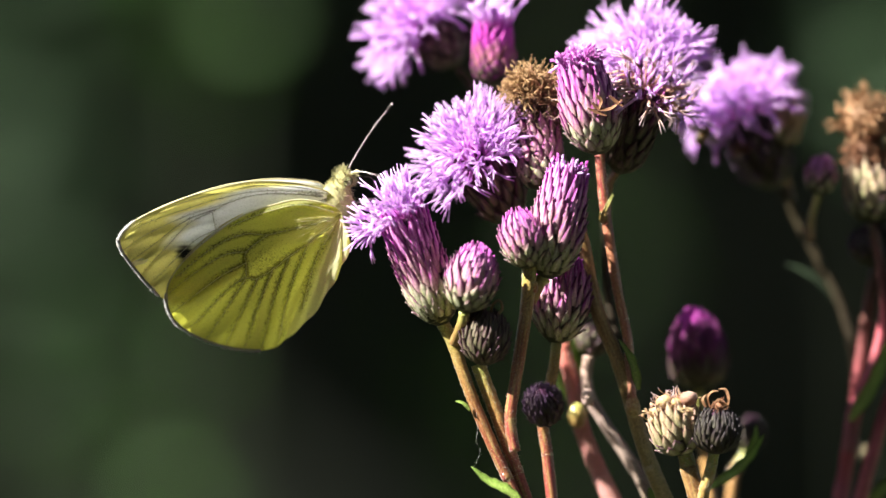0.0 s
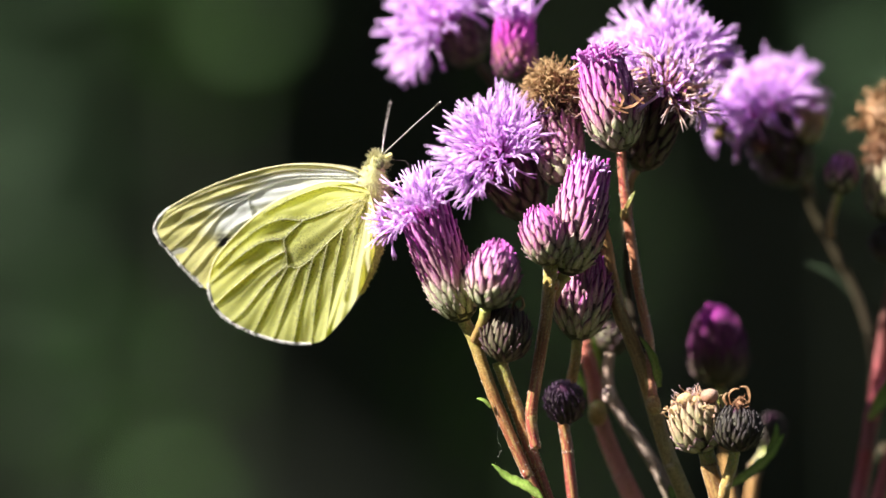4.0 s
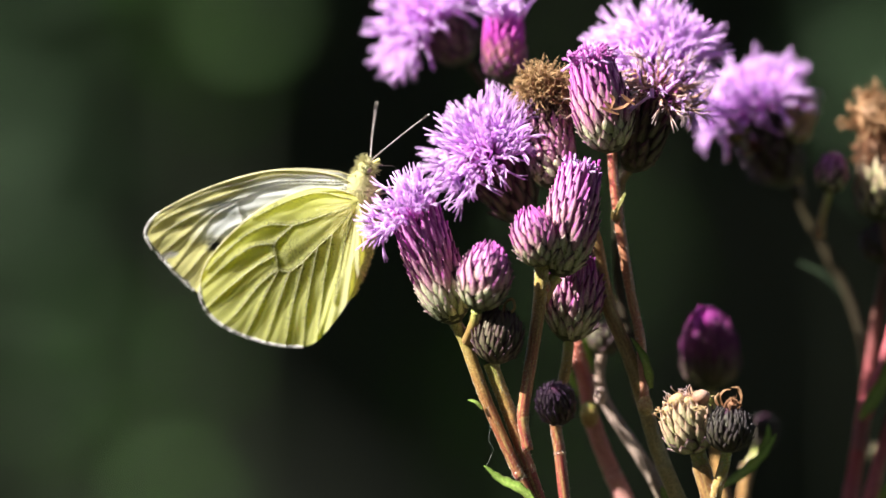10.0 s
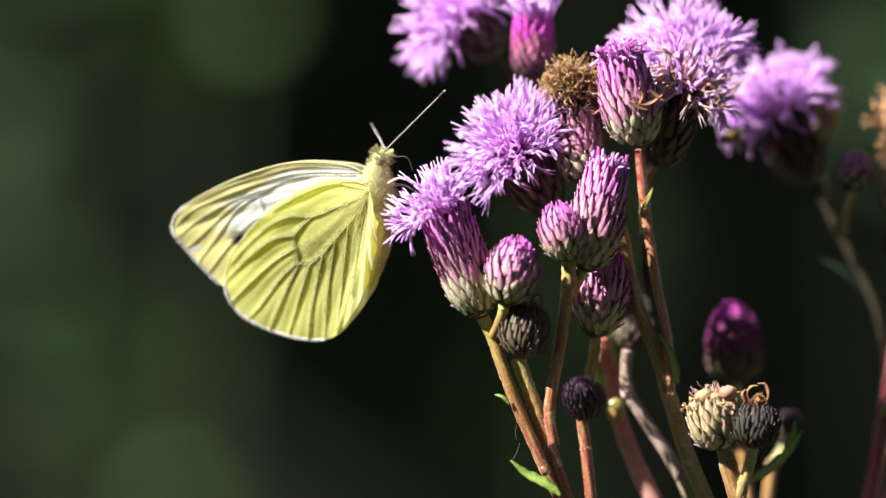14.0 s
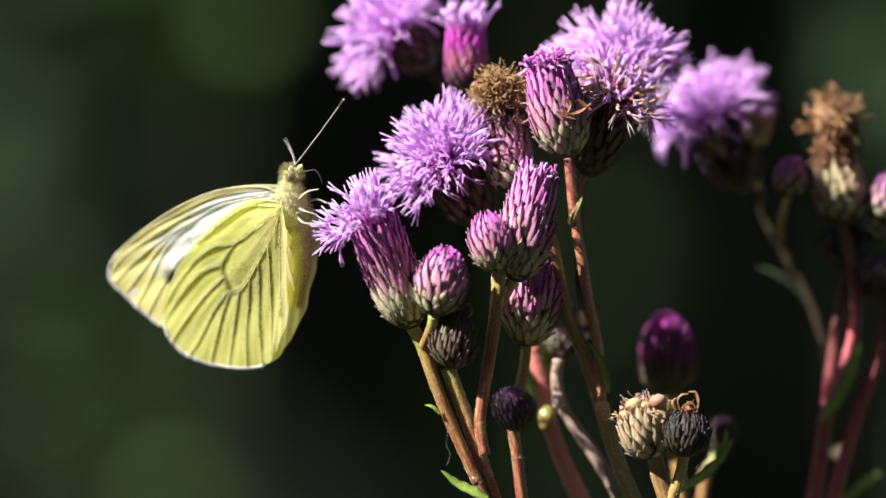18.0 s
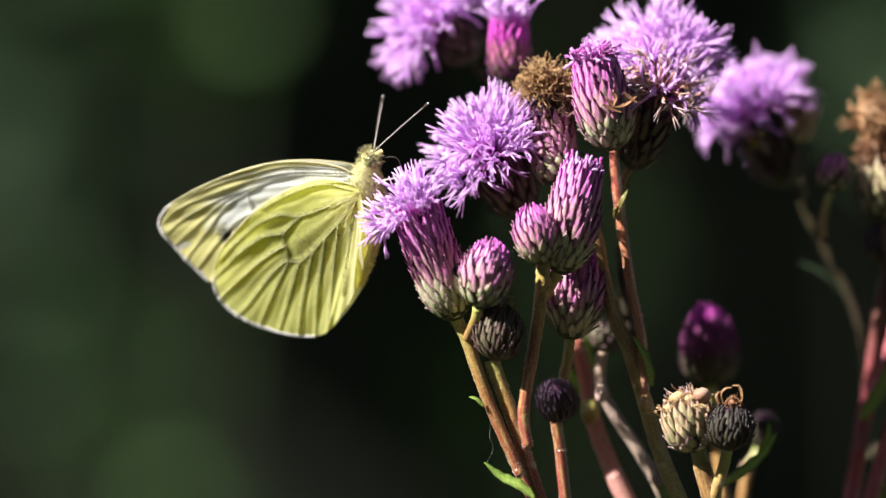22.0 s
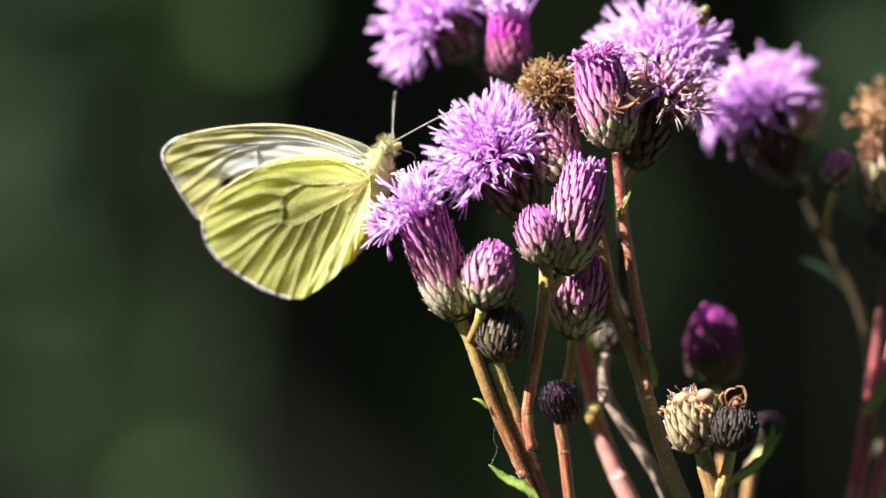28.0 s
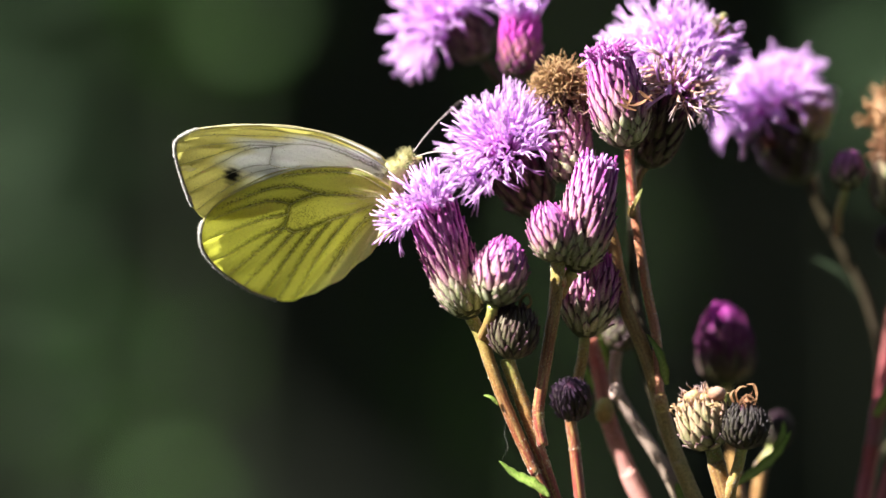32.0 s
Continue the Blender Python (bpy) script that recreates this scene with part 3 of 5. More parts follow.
stem(plant_a, [(906, 386), (960, 404), (1016, 432), (1045, 490), (1062, 540)], 10, 11, M_STEM_BROWN, 0.012, None, "brown branch")
stem(plant_a, [(1091, 304), (1078, 330), (1076, 388), (1088, 470), (1098, 540)], 9, 9, M_STEM_BROWN, 0.010, None, "brown branch")
stem(plant_a, [(996, 610), (1004, 640), (1016, 690), (1024, 740), (1044, 798), (1070, 858), (1094, 908)], 17, 23, M_STEM_PINK, 0.014, ROOT_A, "red stem", hairs=600)
stem(plant_a, [(1042, 630), (1038, 672), (1048, 712), (1076, 758), (1110, 808), (1140, 858), (1164, 908)], 14, 17, M_STEM_GREY, 0.012, ROOT_A, "grey-brown stem")
stem(plant_a, [(1212, 800), (1222, 840), (1240, 905)], 19, 22, M_STEM_GREEN, 0.0, ROOT_A, "green stem", hairs=600)
stem(plant_a, [(1264, 800), (1258, 830), (1246, 870), (1242, 905, 0.0)], 13, 14, M_STEM_GREEN, -0.001, None, "green branch", hairs=600)
stem(plant_a, [(1322, 800), (1300, 840), (1290, 905)], 11, 13, M_STEM_GREEN, 0.03, ROOT_A, "thin green stem", hairs=600)
leaf(plant_a, [(924, 890), (896, 868), (862, 851), (834, 826)], 32, y=-0.002, label="small bright green toothed leaf")
leaf(plant_a, [(832, 728), (820, 715), (806, 710)], 12, y=-0.001, teeth=2, label="tiny green leaf")
# part of the joint's swelling, built with the blade shape; no leaf grows here
leaf(plant_a, [(1064, 394), (1070, 374), (1086, 342)], 12, M_STEM_GREEN, y=0.0046, teeth=2, label="tiny pointed piece of the pale swelling at the joint")
leaf(plant_a, [(1130, 690), (1118, 640), (1095, 600)], 26, y=0.004, teeth=3, label="narrow green leaf")
leaf(plant_a, [(1255, 865), (1300, 835), (1330, 805), (1352, 770)], 26, y=0.010, teeth=4, label="narrow curved green leaf")
leaf(plant_a, [(1320, 810), (1335, 785), (1338, 752)], 24, y=0.012, teeth=3, label="bright green leaf")
leaf(plant_a, [(1024, 734), (1010, 706), (992, 678), (982, 650)], 30, y=0.017, teeth=3, label="bright green leaf")
leaf(plant_a, [(1026, 680), (1020, 640), (1012, 592)], 30, y=0.018, teeth=2, label="bright green leaf")
leaf(plant_a, [(1165, 905), (1155, 885), (1148, 862)], 30, y=0.008, teeth=2, label="pale green leaf")

for strip in ([(1046, 182), (1062, 194), (1082, 192), (1102, 176)], [(1056, 168), (1064, 180), (1058, 198)], [(1040, 192), (1058, 200), (1076, 206)], [(1078, 170), (1090, 180), (1104, 190)]):
    leaf(plant_a, strip, 8, M_TUFT_RUST, y=-0.0022, teeth=1, name="dry_strip", face=(-0.3, -0.8, 0.5), label="brown papery withered floret")

# the flowers behind, out of focus
ROOT_B = (0.09, 0.06, 0.0)
plant_b = plant_at("thistle_plant", ROOT_B, "creeping thistle with large open lilac flowers")
# cups of the open flowers here are darkened for the shadow above them
flower_head(plant_b, (816, 108), (740, 42), 92, 0.024, "cup", "shade_dark", 49, 15.5, 10, dict(count=300, size=94, spread=98, thick=3.0, curl=0.5), "fully open lilac thistle flower")
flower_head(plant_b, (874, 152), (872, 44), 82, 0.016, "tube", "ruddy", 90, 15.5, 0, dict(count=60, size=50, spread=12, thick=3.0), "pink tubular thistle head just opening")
flower_head(plant_b, (1140, 190), (1140, 105), 96, 0.015, "cup", "shade_dark", 49, 15.5, 15, dict(count=300, size=96, spread=96, thick=2.9, curl=0.5), "fully open lilac thistle flower")
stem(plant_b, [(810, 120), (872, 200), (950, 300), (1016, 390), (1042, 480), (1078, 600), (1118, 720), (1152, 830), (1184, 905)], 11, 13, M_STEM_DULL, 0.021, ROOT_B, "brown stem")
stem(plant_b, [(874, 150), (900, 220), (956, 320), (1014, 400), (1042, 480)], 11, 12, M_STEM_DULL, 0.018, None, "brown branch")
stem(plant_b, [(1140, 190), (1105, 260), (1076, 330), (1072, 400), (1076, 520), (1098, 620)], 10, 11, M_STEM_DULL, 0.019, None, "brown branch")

# a single purple bud
ROOT_C = (0.12, 0.05, 0.0)
plant_c = plant_at("thistle_plant", ROOT_C, "thistle stalk with one closed purple bud")
# the bud's shaded face is painted with darker bracts below the bright tip
flower_head(plant_c, (1240, 690), (1230, 562), 106, 0.0235, "pear", "tipped", 190, 24.0, 0, None, "large closed purple bud, face darkened as shade, magenta tip", 0.02)
stem(plant_c, [(1237, 690), (1243, 760), (1262, 905)], 13, 16, M_STEM_GREEN, 0.0235, ROOT_C, "green stem")

# the tall plant at the side
ROOT_D = (0.11, 0.09, 0.0)
plant_d = plant_at("thistle_plant", ROOT_D, "branched thistle with lilac flower, brown dried heads and red stems")
# dark bracts stand in for the shadow the flower casts on its cup
flower_head(plant_d, (1376, 330), (1310, 192), 108, 0.0302, "cup", "dark", 56, 15.5, 15, dict(count=300, size=86, spread=78, thick=3.0, curl=0.5), "open lilac flower, its cup coloured dark for shade")
flower_head(plant_d, (1388, 262), (1394, 178), 60, 0.0266, "bud", "pale", 44, 15.5, 0, None, "pale pink bud")
flower_head(plant_d, (1448, 345), (1458, 276), 62, 0.021, "bud", "fresh", 40, 15.5, 0, None, "small magenta bud")
d_low = flower_head(plant_d, (1545, 395), (1538, 300), 92, 0.0218, "cup", "pale", 51, 15.5, 0, None, "pale pink and green head with a brown dried top")
tuft(d_low, 126 * UNIT, 40, UNIT * 1.03, 90, M_TUFT_RUST, 21, 34, 2.0)
tuft(d_low, 184 * UNIT, 54, UNIT * 1.03, 150, M_TUFT_CURL, 22, 40, 2.2)
for strip in ([(1296, 268), (1310, 256), (1330, 248)], [(1300, 276), (1320, 266), (1342, 262)], [(1304, 262), (1324, 254), (1346, 246)]):
    leaf(plant_d, strip, 16, M_TUFT_CURL, y=0.0255, teeth=1, name="dry_strip", face=(-0.6, -0.6, 0.5), label="withered tan floret")
flower_head(plant_d, (1604, 424), (1598, 384), 40, 0.0215, "bud", "pale", 20, 12.0, 0, None, "small pale green bud")
flower_head(plant_d, (1550, 470), (1545, 395), 96, 0.0238, "bud", "dark", 40, 15.5, 0, None, "dark purple closed head")
flower_head(plant_d, (1622, 395), (1640, 305), 92, 0.0218, "tall", "fresh", 56, 15.5, 0, None, "pink bud")
flower_head(plant_d, (1615, 530), (1615, 450), 96, 0.0218, "bud", "dark", 40, 15.5, 0, None, "dark closed head")
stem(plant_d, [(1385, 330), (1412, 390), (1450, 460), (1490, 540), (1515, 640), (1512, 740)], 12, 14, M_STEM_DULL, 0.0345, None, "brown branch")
stem(plant_d, [(1448, 345), (1436, 390), (1436, 425)], 10, 11, M_STEM_GREEN, 0.021, None, "green stalk", "stalk")
stem(plant_d, [(1388, 270), (1390, 310), (1400, 360)], 10, 11, M_STEM_GREEN, 0.036, None, "green stalk", "stalk")
stem(plant_d, [(1552, 470), (1535, 560), (1522, 660), (1508, 760), (1488, 880), (1480, 930)], 15, 20, M_STEM_SHADE_TOP, 0.0238, ROOT_D, "red main stem, darkened upwards as shade")
stem(plant_d, [(1545, 395), (1560, 480), (1566, 560), (1545, 650), (1510, 745)], 13, 16, M_STEM_SHADE_TOP, 0.0209, None, "red branch")
stem(plant_d, [(1615, 530), (1622, 560), (1600, 650), (1570, 720), (1540, 820), (1510, 930)], 14, 17, M_STEM_SHADE_TOP, 0.0218, ROOT_D, "red stem")
stem(plant_d, [(1622, 395), (1640, 470), (1630, 560)], 12, 12, M_STEM_GREEN, 0.0228, None, "green branch")
leaf(plant_d, [(1505, 745), (1540, 690), (1562, 640), (1575, 600)], 34, y=0.0199, teeth=3, label="bright green leaf clasping the joint")
leaf(plant_d, [(1500, 560), (1455, 505), (1420, 480), (1390, 468)], 18, M_LEAF_DULL, y=0.036, teeth=3, label="narrow dull green leaf")
leaf(plant_d, [(1530, 905), (1560, 870), (1590, 845), (1606, 832)], 30, y=0.0316, teeth=3, label="green leaf near the stem foot")

stem(plant_d, [(1513, 715), (1508, 745), (1502, 800)], 17, 19, M_PINK, 0.0223, None, "pinkish swollen joint", "joint")
flower_head(plant_d, (1528, 820), (1534, 788), 34, 0.036, "bud", "pale", 24, 12.0, 0, None, "tiny pale bud")


def knot(plant, px, py, y, r, mat=M_STEM_GREEN, label="pale swollen joint"):
    """A swelling where branches leave the stem."""
    c = at(px, py, y) - plant_base[plant.name]
    s = Shape().ring_tube([c + Vector((0, 0, r * 1.3 * q * UNIT)) for q in (-1, -0.7, 0, 0.7, 1)], [r * UNIT * q for q in (0.3, 0.8, 1.0, 0.8, 0.3)], sides=12)
    part("joint", s, mat, plant, label)


knot(plant_a, 802, 606, 0.0, 10, M_STEM_RED)
knot(plant_a, 904, 744, -0.001, 11, M_STEM_BROWN)
knot(plant_a, 943, 508, -0.001, 10, M_STEM_RED)
knot(plant_a, 1068, 384, 0.0053, 9)
knot(plant_a, 801, 602, -0.0003, 6, M_PALE_KNOT, "small whitish nodule")
knot(plant_a, 904, 744, -0.0012, 6, M_PALE_KNOT, "small whitish nodule")
knot(plant_a, 1120, 722, 0.005, 14, M_STEM_BROWN, "brown swollen joint")
knot(plant_a, 1040, 703, 0.010, 12, M_PALE_KNOT, "whitish joint")
knot(plant_a, 1021, 736, 0.012, 18, M_STEM_GREEN, "yellow-green joint")
thread = curve_points([at(*p, -0.001) - plant_base[plant_a.name] for p in ((842, 722), (845, 760), (843, 782), (850, 800), (838, 828))], 6)
part("thread", Shape().ring_tube(thread, [0.12 * UNIT] * len(thread), sides=4), M_FRINGE, plant_a, "faint spider thread")
curl = curve_points([at(*p, -0.003) - plant_base[plant_a.name] for p in ((868, 560), (872, 540), (884, 532), (889, 546), (882, 556))], 6)
part("dry_curl", Shape().ring_tube(curl, [2.4 * UNIT] * len(curl), sides=6), M_TUFT, plant_a, "curled brown dry floret")


# ---- the butterfly; its own space: x along the picture, z up, -y the near side, at rest with wings closed ----
STRETCH = 1.022


def wp(px, py, y=0.0):
    """A point of the butterfly in its own space, origin at the head."""
    return Vector(((px - 600) * UNIT, y, (312 - py) * UNIT))


butterfly = tagged(new("butterfly"), "pale yellow butterfly with dusted veins feeding on thistle", "butterfly")
butterfly.empty_display_size = 0.01


def wing_material(name, inner, outer, tip, dusting, spot, through_light, deepen=1.0):
    m = bpy.data.materials.new(name)
    m.use_nodes = True
    nt = m.node_tree
    n, l = nt.nodes, nt.links
    bsdf, out = n["Principled BSDF"], n["Material Output"]
    uv = n.new("ShaderNodeUVMap")
    sep = n.new("ShaderNodeSeparateXYZ")
    l.new(uv.outputs[0], sep.inputs[0])
    tc = n.new("ShaderNodeTexCoord")
    grain, soft = n.new("ShaderNodeTexNoise"), n.new("ShaderNodeTexNoise")
    grain.inputs["Scale"].default_value, soft.inputs["Scale"].default_value = 5500, 900
    l.new(tc.outputs["Object"], grain.inputs["Vector"])
    l.new(tc.outputs["Object"], soft.inputs["Vector"])
    ramp = n.new("ShaderNodeValToRGB")
    for e, (p, c) in zip(ramp.color_ramp.elements, ((0.05, inner), (0.4, outer))):
        e.position, e.color = p, (*c, 1)
    wob = n.new("ShaderNodeMath")
    wob.operation = "MULTIPLY_ADD"
    l.new(soft.outputs["Fac"], wob.inputs[0])
    wob.inputs[1].default_value = 0.2
    low = n.new("ShaderNodeMath")
    low.operation = "SUBTRACT"
    l.new(sep.outputs["X"], low.inputs[0])
    low.inputs[1].default_value = 0.1
    l.new(low.outputs[0], wob.inputs[2])
    l.new(wob.outputs[0], ramp.inputs[0])
    attr = n.new("ShaderNodeAttribute")
    attr.attribute_name = "dust"
    parts = n.new("ShaderNodeSeparateXYZ")
    l.new(attr.outputs["Vector"], parts.inputs[0])
    # scales: the dust is speckled
    spk = n.new("ShaderNodeMath")
    spk.operation = "MULTIPLY_ADD"
    l.new(grain.outputs["Fac"], spk.inputs[0])
    spk.inputs[1].default_value = 2.6
    spk.inputs[2].default_value = -1.3
    sm = n.new("ShaderNodeMath")
    sm.operation = "ADD"
    l.new(spk.outputs[0], sm.inputs[0])
    l.new(parts.outputs["X"], sm.inputs[1])
    cut = n.new("ShaderNodeMapRange")
    cut.inputs["From Min"].default_value, cut.inputs["From Max"].default_value = 0.3, 0.9
    cut.inputs["To Max"].default_value = dusting
    l.new(sm.outputs[0], cut.inputs["Value"])
    mx = n.new("ShaderNodeMix")
    mx.data_type = "RGBA"
    l.new(cut.outputs[0], mx.inputs["Factor"])
    mx.inputs["B"].default_value = (0.06, 0.06, 0.02, 1)
    yel = n.new("ShaderNodeMix")
    yel.data_type = "RGBA"
    l.new(parts.outputs["Z"], yel.inputs["Factor"])
    l.new(ramp.outputs[0], yel.inputs["A"])
    yel.inputs["B"].default_value = (*tip, 1)
    l.new(yel.outputs["Result"], mx.inputs["A"])
    mx2 = n.new("ShaderNodeMix")
    mx2.data_type = "RGBA"
    l.new(parts.outputs["Y"], mx2.inputs["Factor"])
    l.new(mx.outputs["Result"], mx2.inputs["A"])
    mx2.inputs["B"].default_value = (*spot, 1)
    gl = n.new("ShaderNodeMapRange")
    gl.inputs["To Min"].default_value, gl.inputs["To Max"].default_value = 0.7, 1.22
    l.new(grain.outputs["Fac"], gl.inputs["Value"])
    hsv = n.new("ShaderNodeHueSaturation")
    l.new(mx2.outputs["Result"], hsv.inputs["Color"])
    l.new(gl.outputs[0], hsv.inputs["Value"])
    l.new(hsv.outputs[0], bsdf.inputs["Base Color"])
    bsdf.inputs["Roughness"].default_value = 0.55
    bsdf.inputs["Specular IOR Level"].default_value = 0.25
    bump = n.new("ShaderNodeBump")
    bump.inputs["Strength"].default_value, bump.inputs["Distance"].default_value = 0.35, 0.00008
    l.new(grain.outputs["Fac"], bump.inputs["Height"])
    l.new(bump.outputs[0], bsdf.inputs["Normal"])
    tr = n.new("ShaderNodeBsdfTranslucent")
    deep = n.new("ShaderNodeHueSaturation")
    deep.inputs["Saturation"].default_value = deepen
    l.new(hsv.outputs[0], deep.inputs["Color"])
    l.new(deep.outputs[0], tr.inputs["Color"])
    mix = n.new("ShaderNodeMixShader")
    mix.inputs[0].default_value = through_light
    l.new(bsdf.outputs[0], mix.inputs[1])
    l.new(tr.outputs[0], mix.inputs[2])
    l.new(mix.outputs[0], out.inputs["Surface"])
    return m


M_HIND = wing_material("hind_wing_scales", (0.78, 0.77, 0.32), (0.77, 0.775, 0.30), (0.84, 0.82, 0.46), 0.85, (0.12, 0.11, 0.05), 0.66, 1.42)
M_FORE = wing_material("fore_wing_scales", (0.80, 0.81, 0.76), (0.89, 0.91, 0.88), (0.80, 0.76, 0.34), 0.8, (0.02, 0.02, 0.02), 0.55, 1.3)
M_FORE_IN = wing_material("white_fore_wing", (0.78, 0.78, 0.66), (0.86, 0.86, 0.78), (0.72, 0.70, 0.62), 0.15, (0.03, 0.03, 0.03), 0.55)

# outlines round the wing root, in the butterfly's own plane
FORE = [(577, 338), (553, 325), (500, 318), (440, 319), (380, 331), (320, 351), (265, 376), (228, 399), (209, 425), (214, 447), (237, 476), (264, 505), (296, 534), (330, 540), (400, 505), (480, 440), (560, 370)]
HIND = [(578, 352), (545, 344), (500, 348), (440, 372), (390, 403), (347, 442), (314, 482), (302, 518), (307, 552), (327, 580), (368, 604), (414, 619), (460, 626), (496, 622), (524, 598), (564, 545), (594, 475), (608, 415)]
FORE_VEINS = [[(568, 331), (456, 326), (366, 345), (287, 371), (222, 408)], [(568, 335), (456, 337), (388, 350), (309, 376), (243, 403), (213, 428)], [(560, 339), (456, 343), (401, 359), (370, 377)],
              [(401, 359), (319, 387), (257, 418), (218, 446)], [(376, 373), (325, 393), (282, 427), (232, 468)], [(370, 377), (330, 399), (297, 437), (252, 492)], [(370, 377), (375, 396), (381, 409), (399, 407)],
              [(381, 409), (349, 425), (319, 454), (270, 509)], [(567, 345), (488, 377), (399, 407)], [(399, 407), (365, 431), (339, 460), (298, 533)], [(454, 388), (407, 428), (349, 500)]]
HIND_VEINS = [[(576, 360), (522, 352), (470, 366), (400, 400)], [(572, 374), (526, 392), (470, 412), (430, 412), (390, 428), (345, 464), (314, 494)], [(470, 412), (436, 445), (438, 470), (440, 492)],
              [(436, 445), (395, 452), (350, 482), (306, 522)], [(438, 465), (395, 490), (345, 530), (312, 560)], [(440, 490), (405, 520), (365, 568), (340, 590)], [(578, 382), (544, 420), (512, 450), (486, 476), (461, 494), (440, 492)],
              [(441, 493), (415, 540), (380, 608)], [(461, 494), (440, 550), (415, 618)], [(486, 476), (466, 550), (450, 624)], [(512, 450), (492, 540), (482, 622)], [(540, 425), (520, 520), (508, 610)], [(580, 388), (558, 455), (542, 545)]]


def wing(name, outline, root, veins, side, y, mats, label, spots=(), relief=4.6, dusty=9.0, ridge=5.2):
    """A wing as a fan about its root: u out from the root, v along the margin; sunk along the veins, bulged between."""
    def lay(p):
        return wp(600 + (p[0] - 600) * STRETCH, 312 + (p[1] - 312) * 1.04)

    edge = curve_points([lay(p) for p in outline], 18)
    ne, nr = len(edge), 96
    o = lay(root)
    lines = [curve_points([lay(p) for p in v], 8) for v in veins]
    seg_a = np.array([(p.x, p.z) for c in lines for p in c[:-1]])
    seg_b = np.array([(p.x, p.z) for c in lines for p in c[1:]])
    E = np.array([(p.x, p.z) for p in edge])
    tt = np.linspace(0, 1, nr + 1)
    P = np.array([o.x, o.z]) + tt[None, :, None] * (E - np.array([o.x, o.z]))[:, None, :]
    Q = P.reshape(-1, 1, 2)
    ab = seg_b - seg_a
    h = np.clip(((Q - seg_a) * ab).sum(-1) / (ab * ab).sum(-1), 0, 1)
    near = np.sqrt((((seg_a + h[..., None] * ab) - Q) ** 2).sum(-1)).min(1).reshape(ne, nr + 1) / UNIT
    out = np.repeat(tt[None, :], ne, 0)
    hold = 1 - 0.55 * np.clip((out - 0.7) / 0.3, 0, 1) ** 2
    bulge = hold * (relief * (1 - np.exp(-(near / 13.0) ** 1.4)) + ridge * np.exp(-(near / 5.0) ** 1.6)) * np.minimum(1, out * 2.5)
    along = np.arange(ne)[:, None] / ne
    bulge += 1.2 * np.sin(along * 61 + out * 5) * out + 0.8 * np.sin(along * 23 - out * 17) * out
    cup = 9 * np.sin(np.pi * np.minimum(1, out))
    bulge += (18 if spots else 30) * np.exp(-(np.sqrt(((P - np.array([o.x, o.z])) ** 2).sum(-1)) / UNIT / 105) ** 2)
    if not spots:
        turn_in = np.clip((along - 0.72) / 0.22, 0, 1)
        bulge += 30 * turn_in * turn_in * (3 - 2 * turn_in) * np.minimum(1, out * 1.6) + 5 * turn_in * np.sin(along * 130) * out
    Y = y * hold - (side * bulge - cup) * UNIT
    # dark scales: along the veins, densest round the end of the cell; tint: the yellow of the tip and front edge
    cell = lay((470, 470))
    far = np.sqrt(((P - np.array([cell.x, cell.z])) ** 2).sum(-1)) / UNIT
    if spots:
        vein_weight = np.interp(out, [0, 0.15, 0.45, 0.6, 1], [0.9, 0.75, 0.45, 0.3, 0.25])
        tint = np.clip((out - 0.66 + 0.05 * np.sin(along * 40)) / 0.14, 0, 1)
        front = np.clip((0.16 - np.abs(along - 0.2)) / 0.1, 0, 1) * np.clip((out - 0.85) / 0.06, 0, 1)
        tint = np.maximum(tint, 0.85 * front)
        extra = 0.75 * np.exp(-((out - 0.93) / 0.05) ** 2) * np.clip((0.27 - along) / 0.12, 0, 1)
    else:
        vein_weight = np.clip(1.15 - far / 190, 0.12, 1)
        tint = np.clip((along - 0.80) / 0.1, 0, 1) + 0 * out
        extra = 0.42 * np.exp(-(far / 46) ** 2)
    dust = np.maximum(np.clip(1.1 - near / dusty, 0, 1) * vein_weight, extra)
    if not spots:
        dust = np.maximum(dust, 0.5 * np.clip(1 - out / 0.14, 0, 1))
    black = np.zeros_like(dust)
    ragged = 0.22 * np.sin(along * 260 + out * 90)
    for sx, sy, sr in spots:
        c = lay((sx, sy))
        black = np.maximum(black, np.clip(1.7 - 1.5 * np.sqrt(((P - np.array([c.x, c.z])) ** 2).sum(-1)) / UNIT / sr + ragged, 0, 1))
    s = Shape()
    s.v = [Vector((P[j, i, 0], Y[j, i], P[j, i, 1])) for j in range(ne) for i in range(nr + 1)]
    s.uv = [(tt[i], j / (ne - 1)) for j in range(ne) for i in range(nr + 1)]
    w = nr + 1
    s.f = [(j * w + i, j * w + i + 1, j * w + w + i + 1, j * w + w + i) for j in range(ne - 1) for i in range(nr)]
    me = s.mesh(name, mats)
    held = me.attributes.new("dust", "FLOAT_VECTOR", "POINT")
    held.data.foreach_set("vector", np.stack([dust, black, tint], -1).astype(np.float32).ravel())
    ob = part(name, me, None, butterfly, label)

    def depth(p):
        d = (P[..., 0] - p.x) ** 2 + (P[..., 1] - p.z) ** 2
        return float(Y.ravel()[d.argmin()])

    for c in lines:
        pts = [Vector((p.x, depth(p) - side * 0.9 * UNIT, p.z)) for p in c]
        part("vein", Shape().ring_tube(pts, [0.6 * UNIT * (1.15 - 0.5 * i / len(pts)) for i in range(len(pts))], sides=5), M_VEIN_GREY if spots else M_VEIN, ob)
    # white hairs on the outer margin
    fr = Shape()
    g = random.Random(len(name))
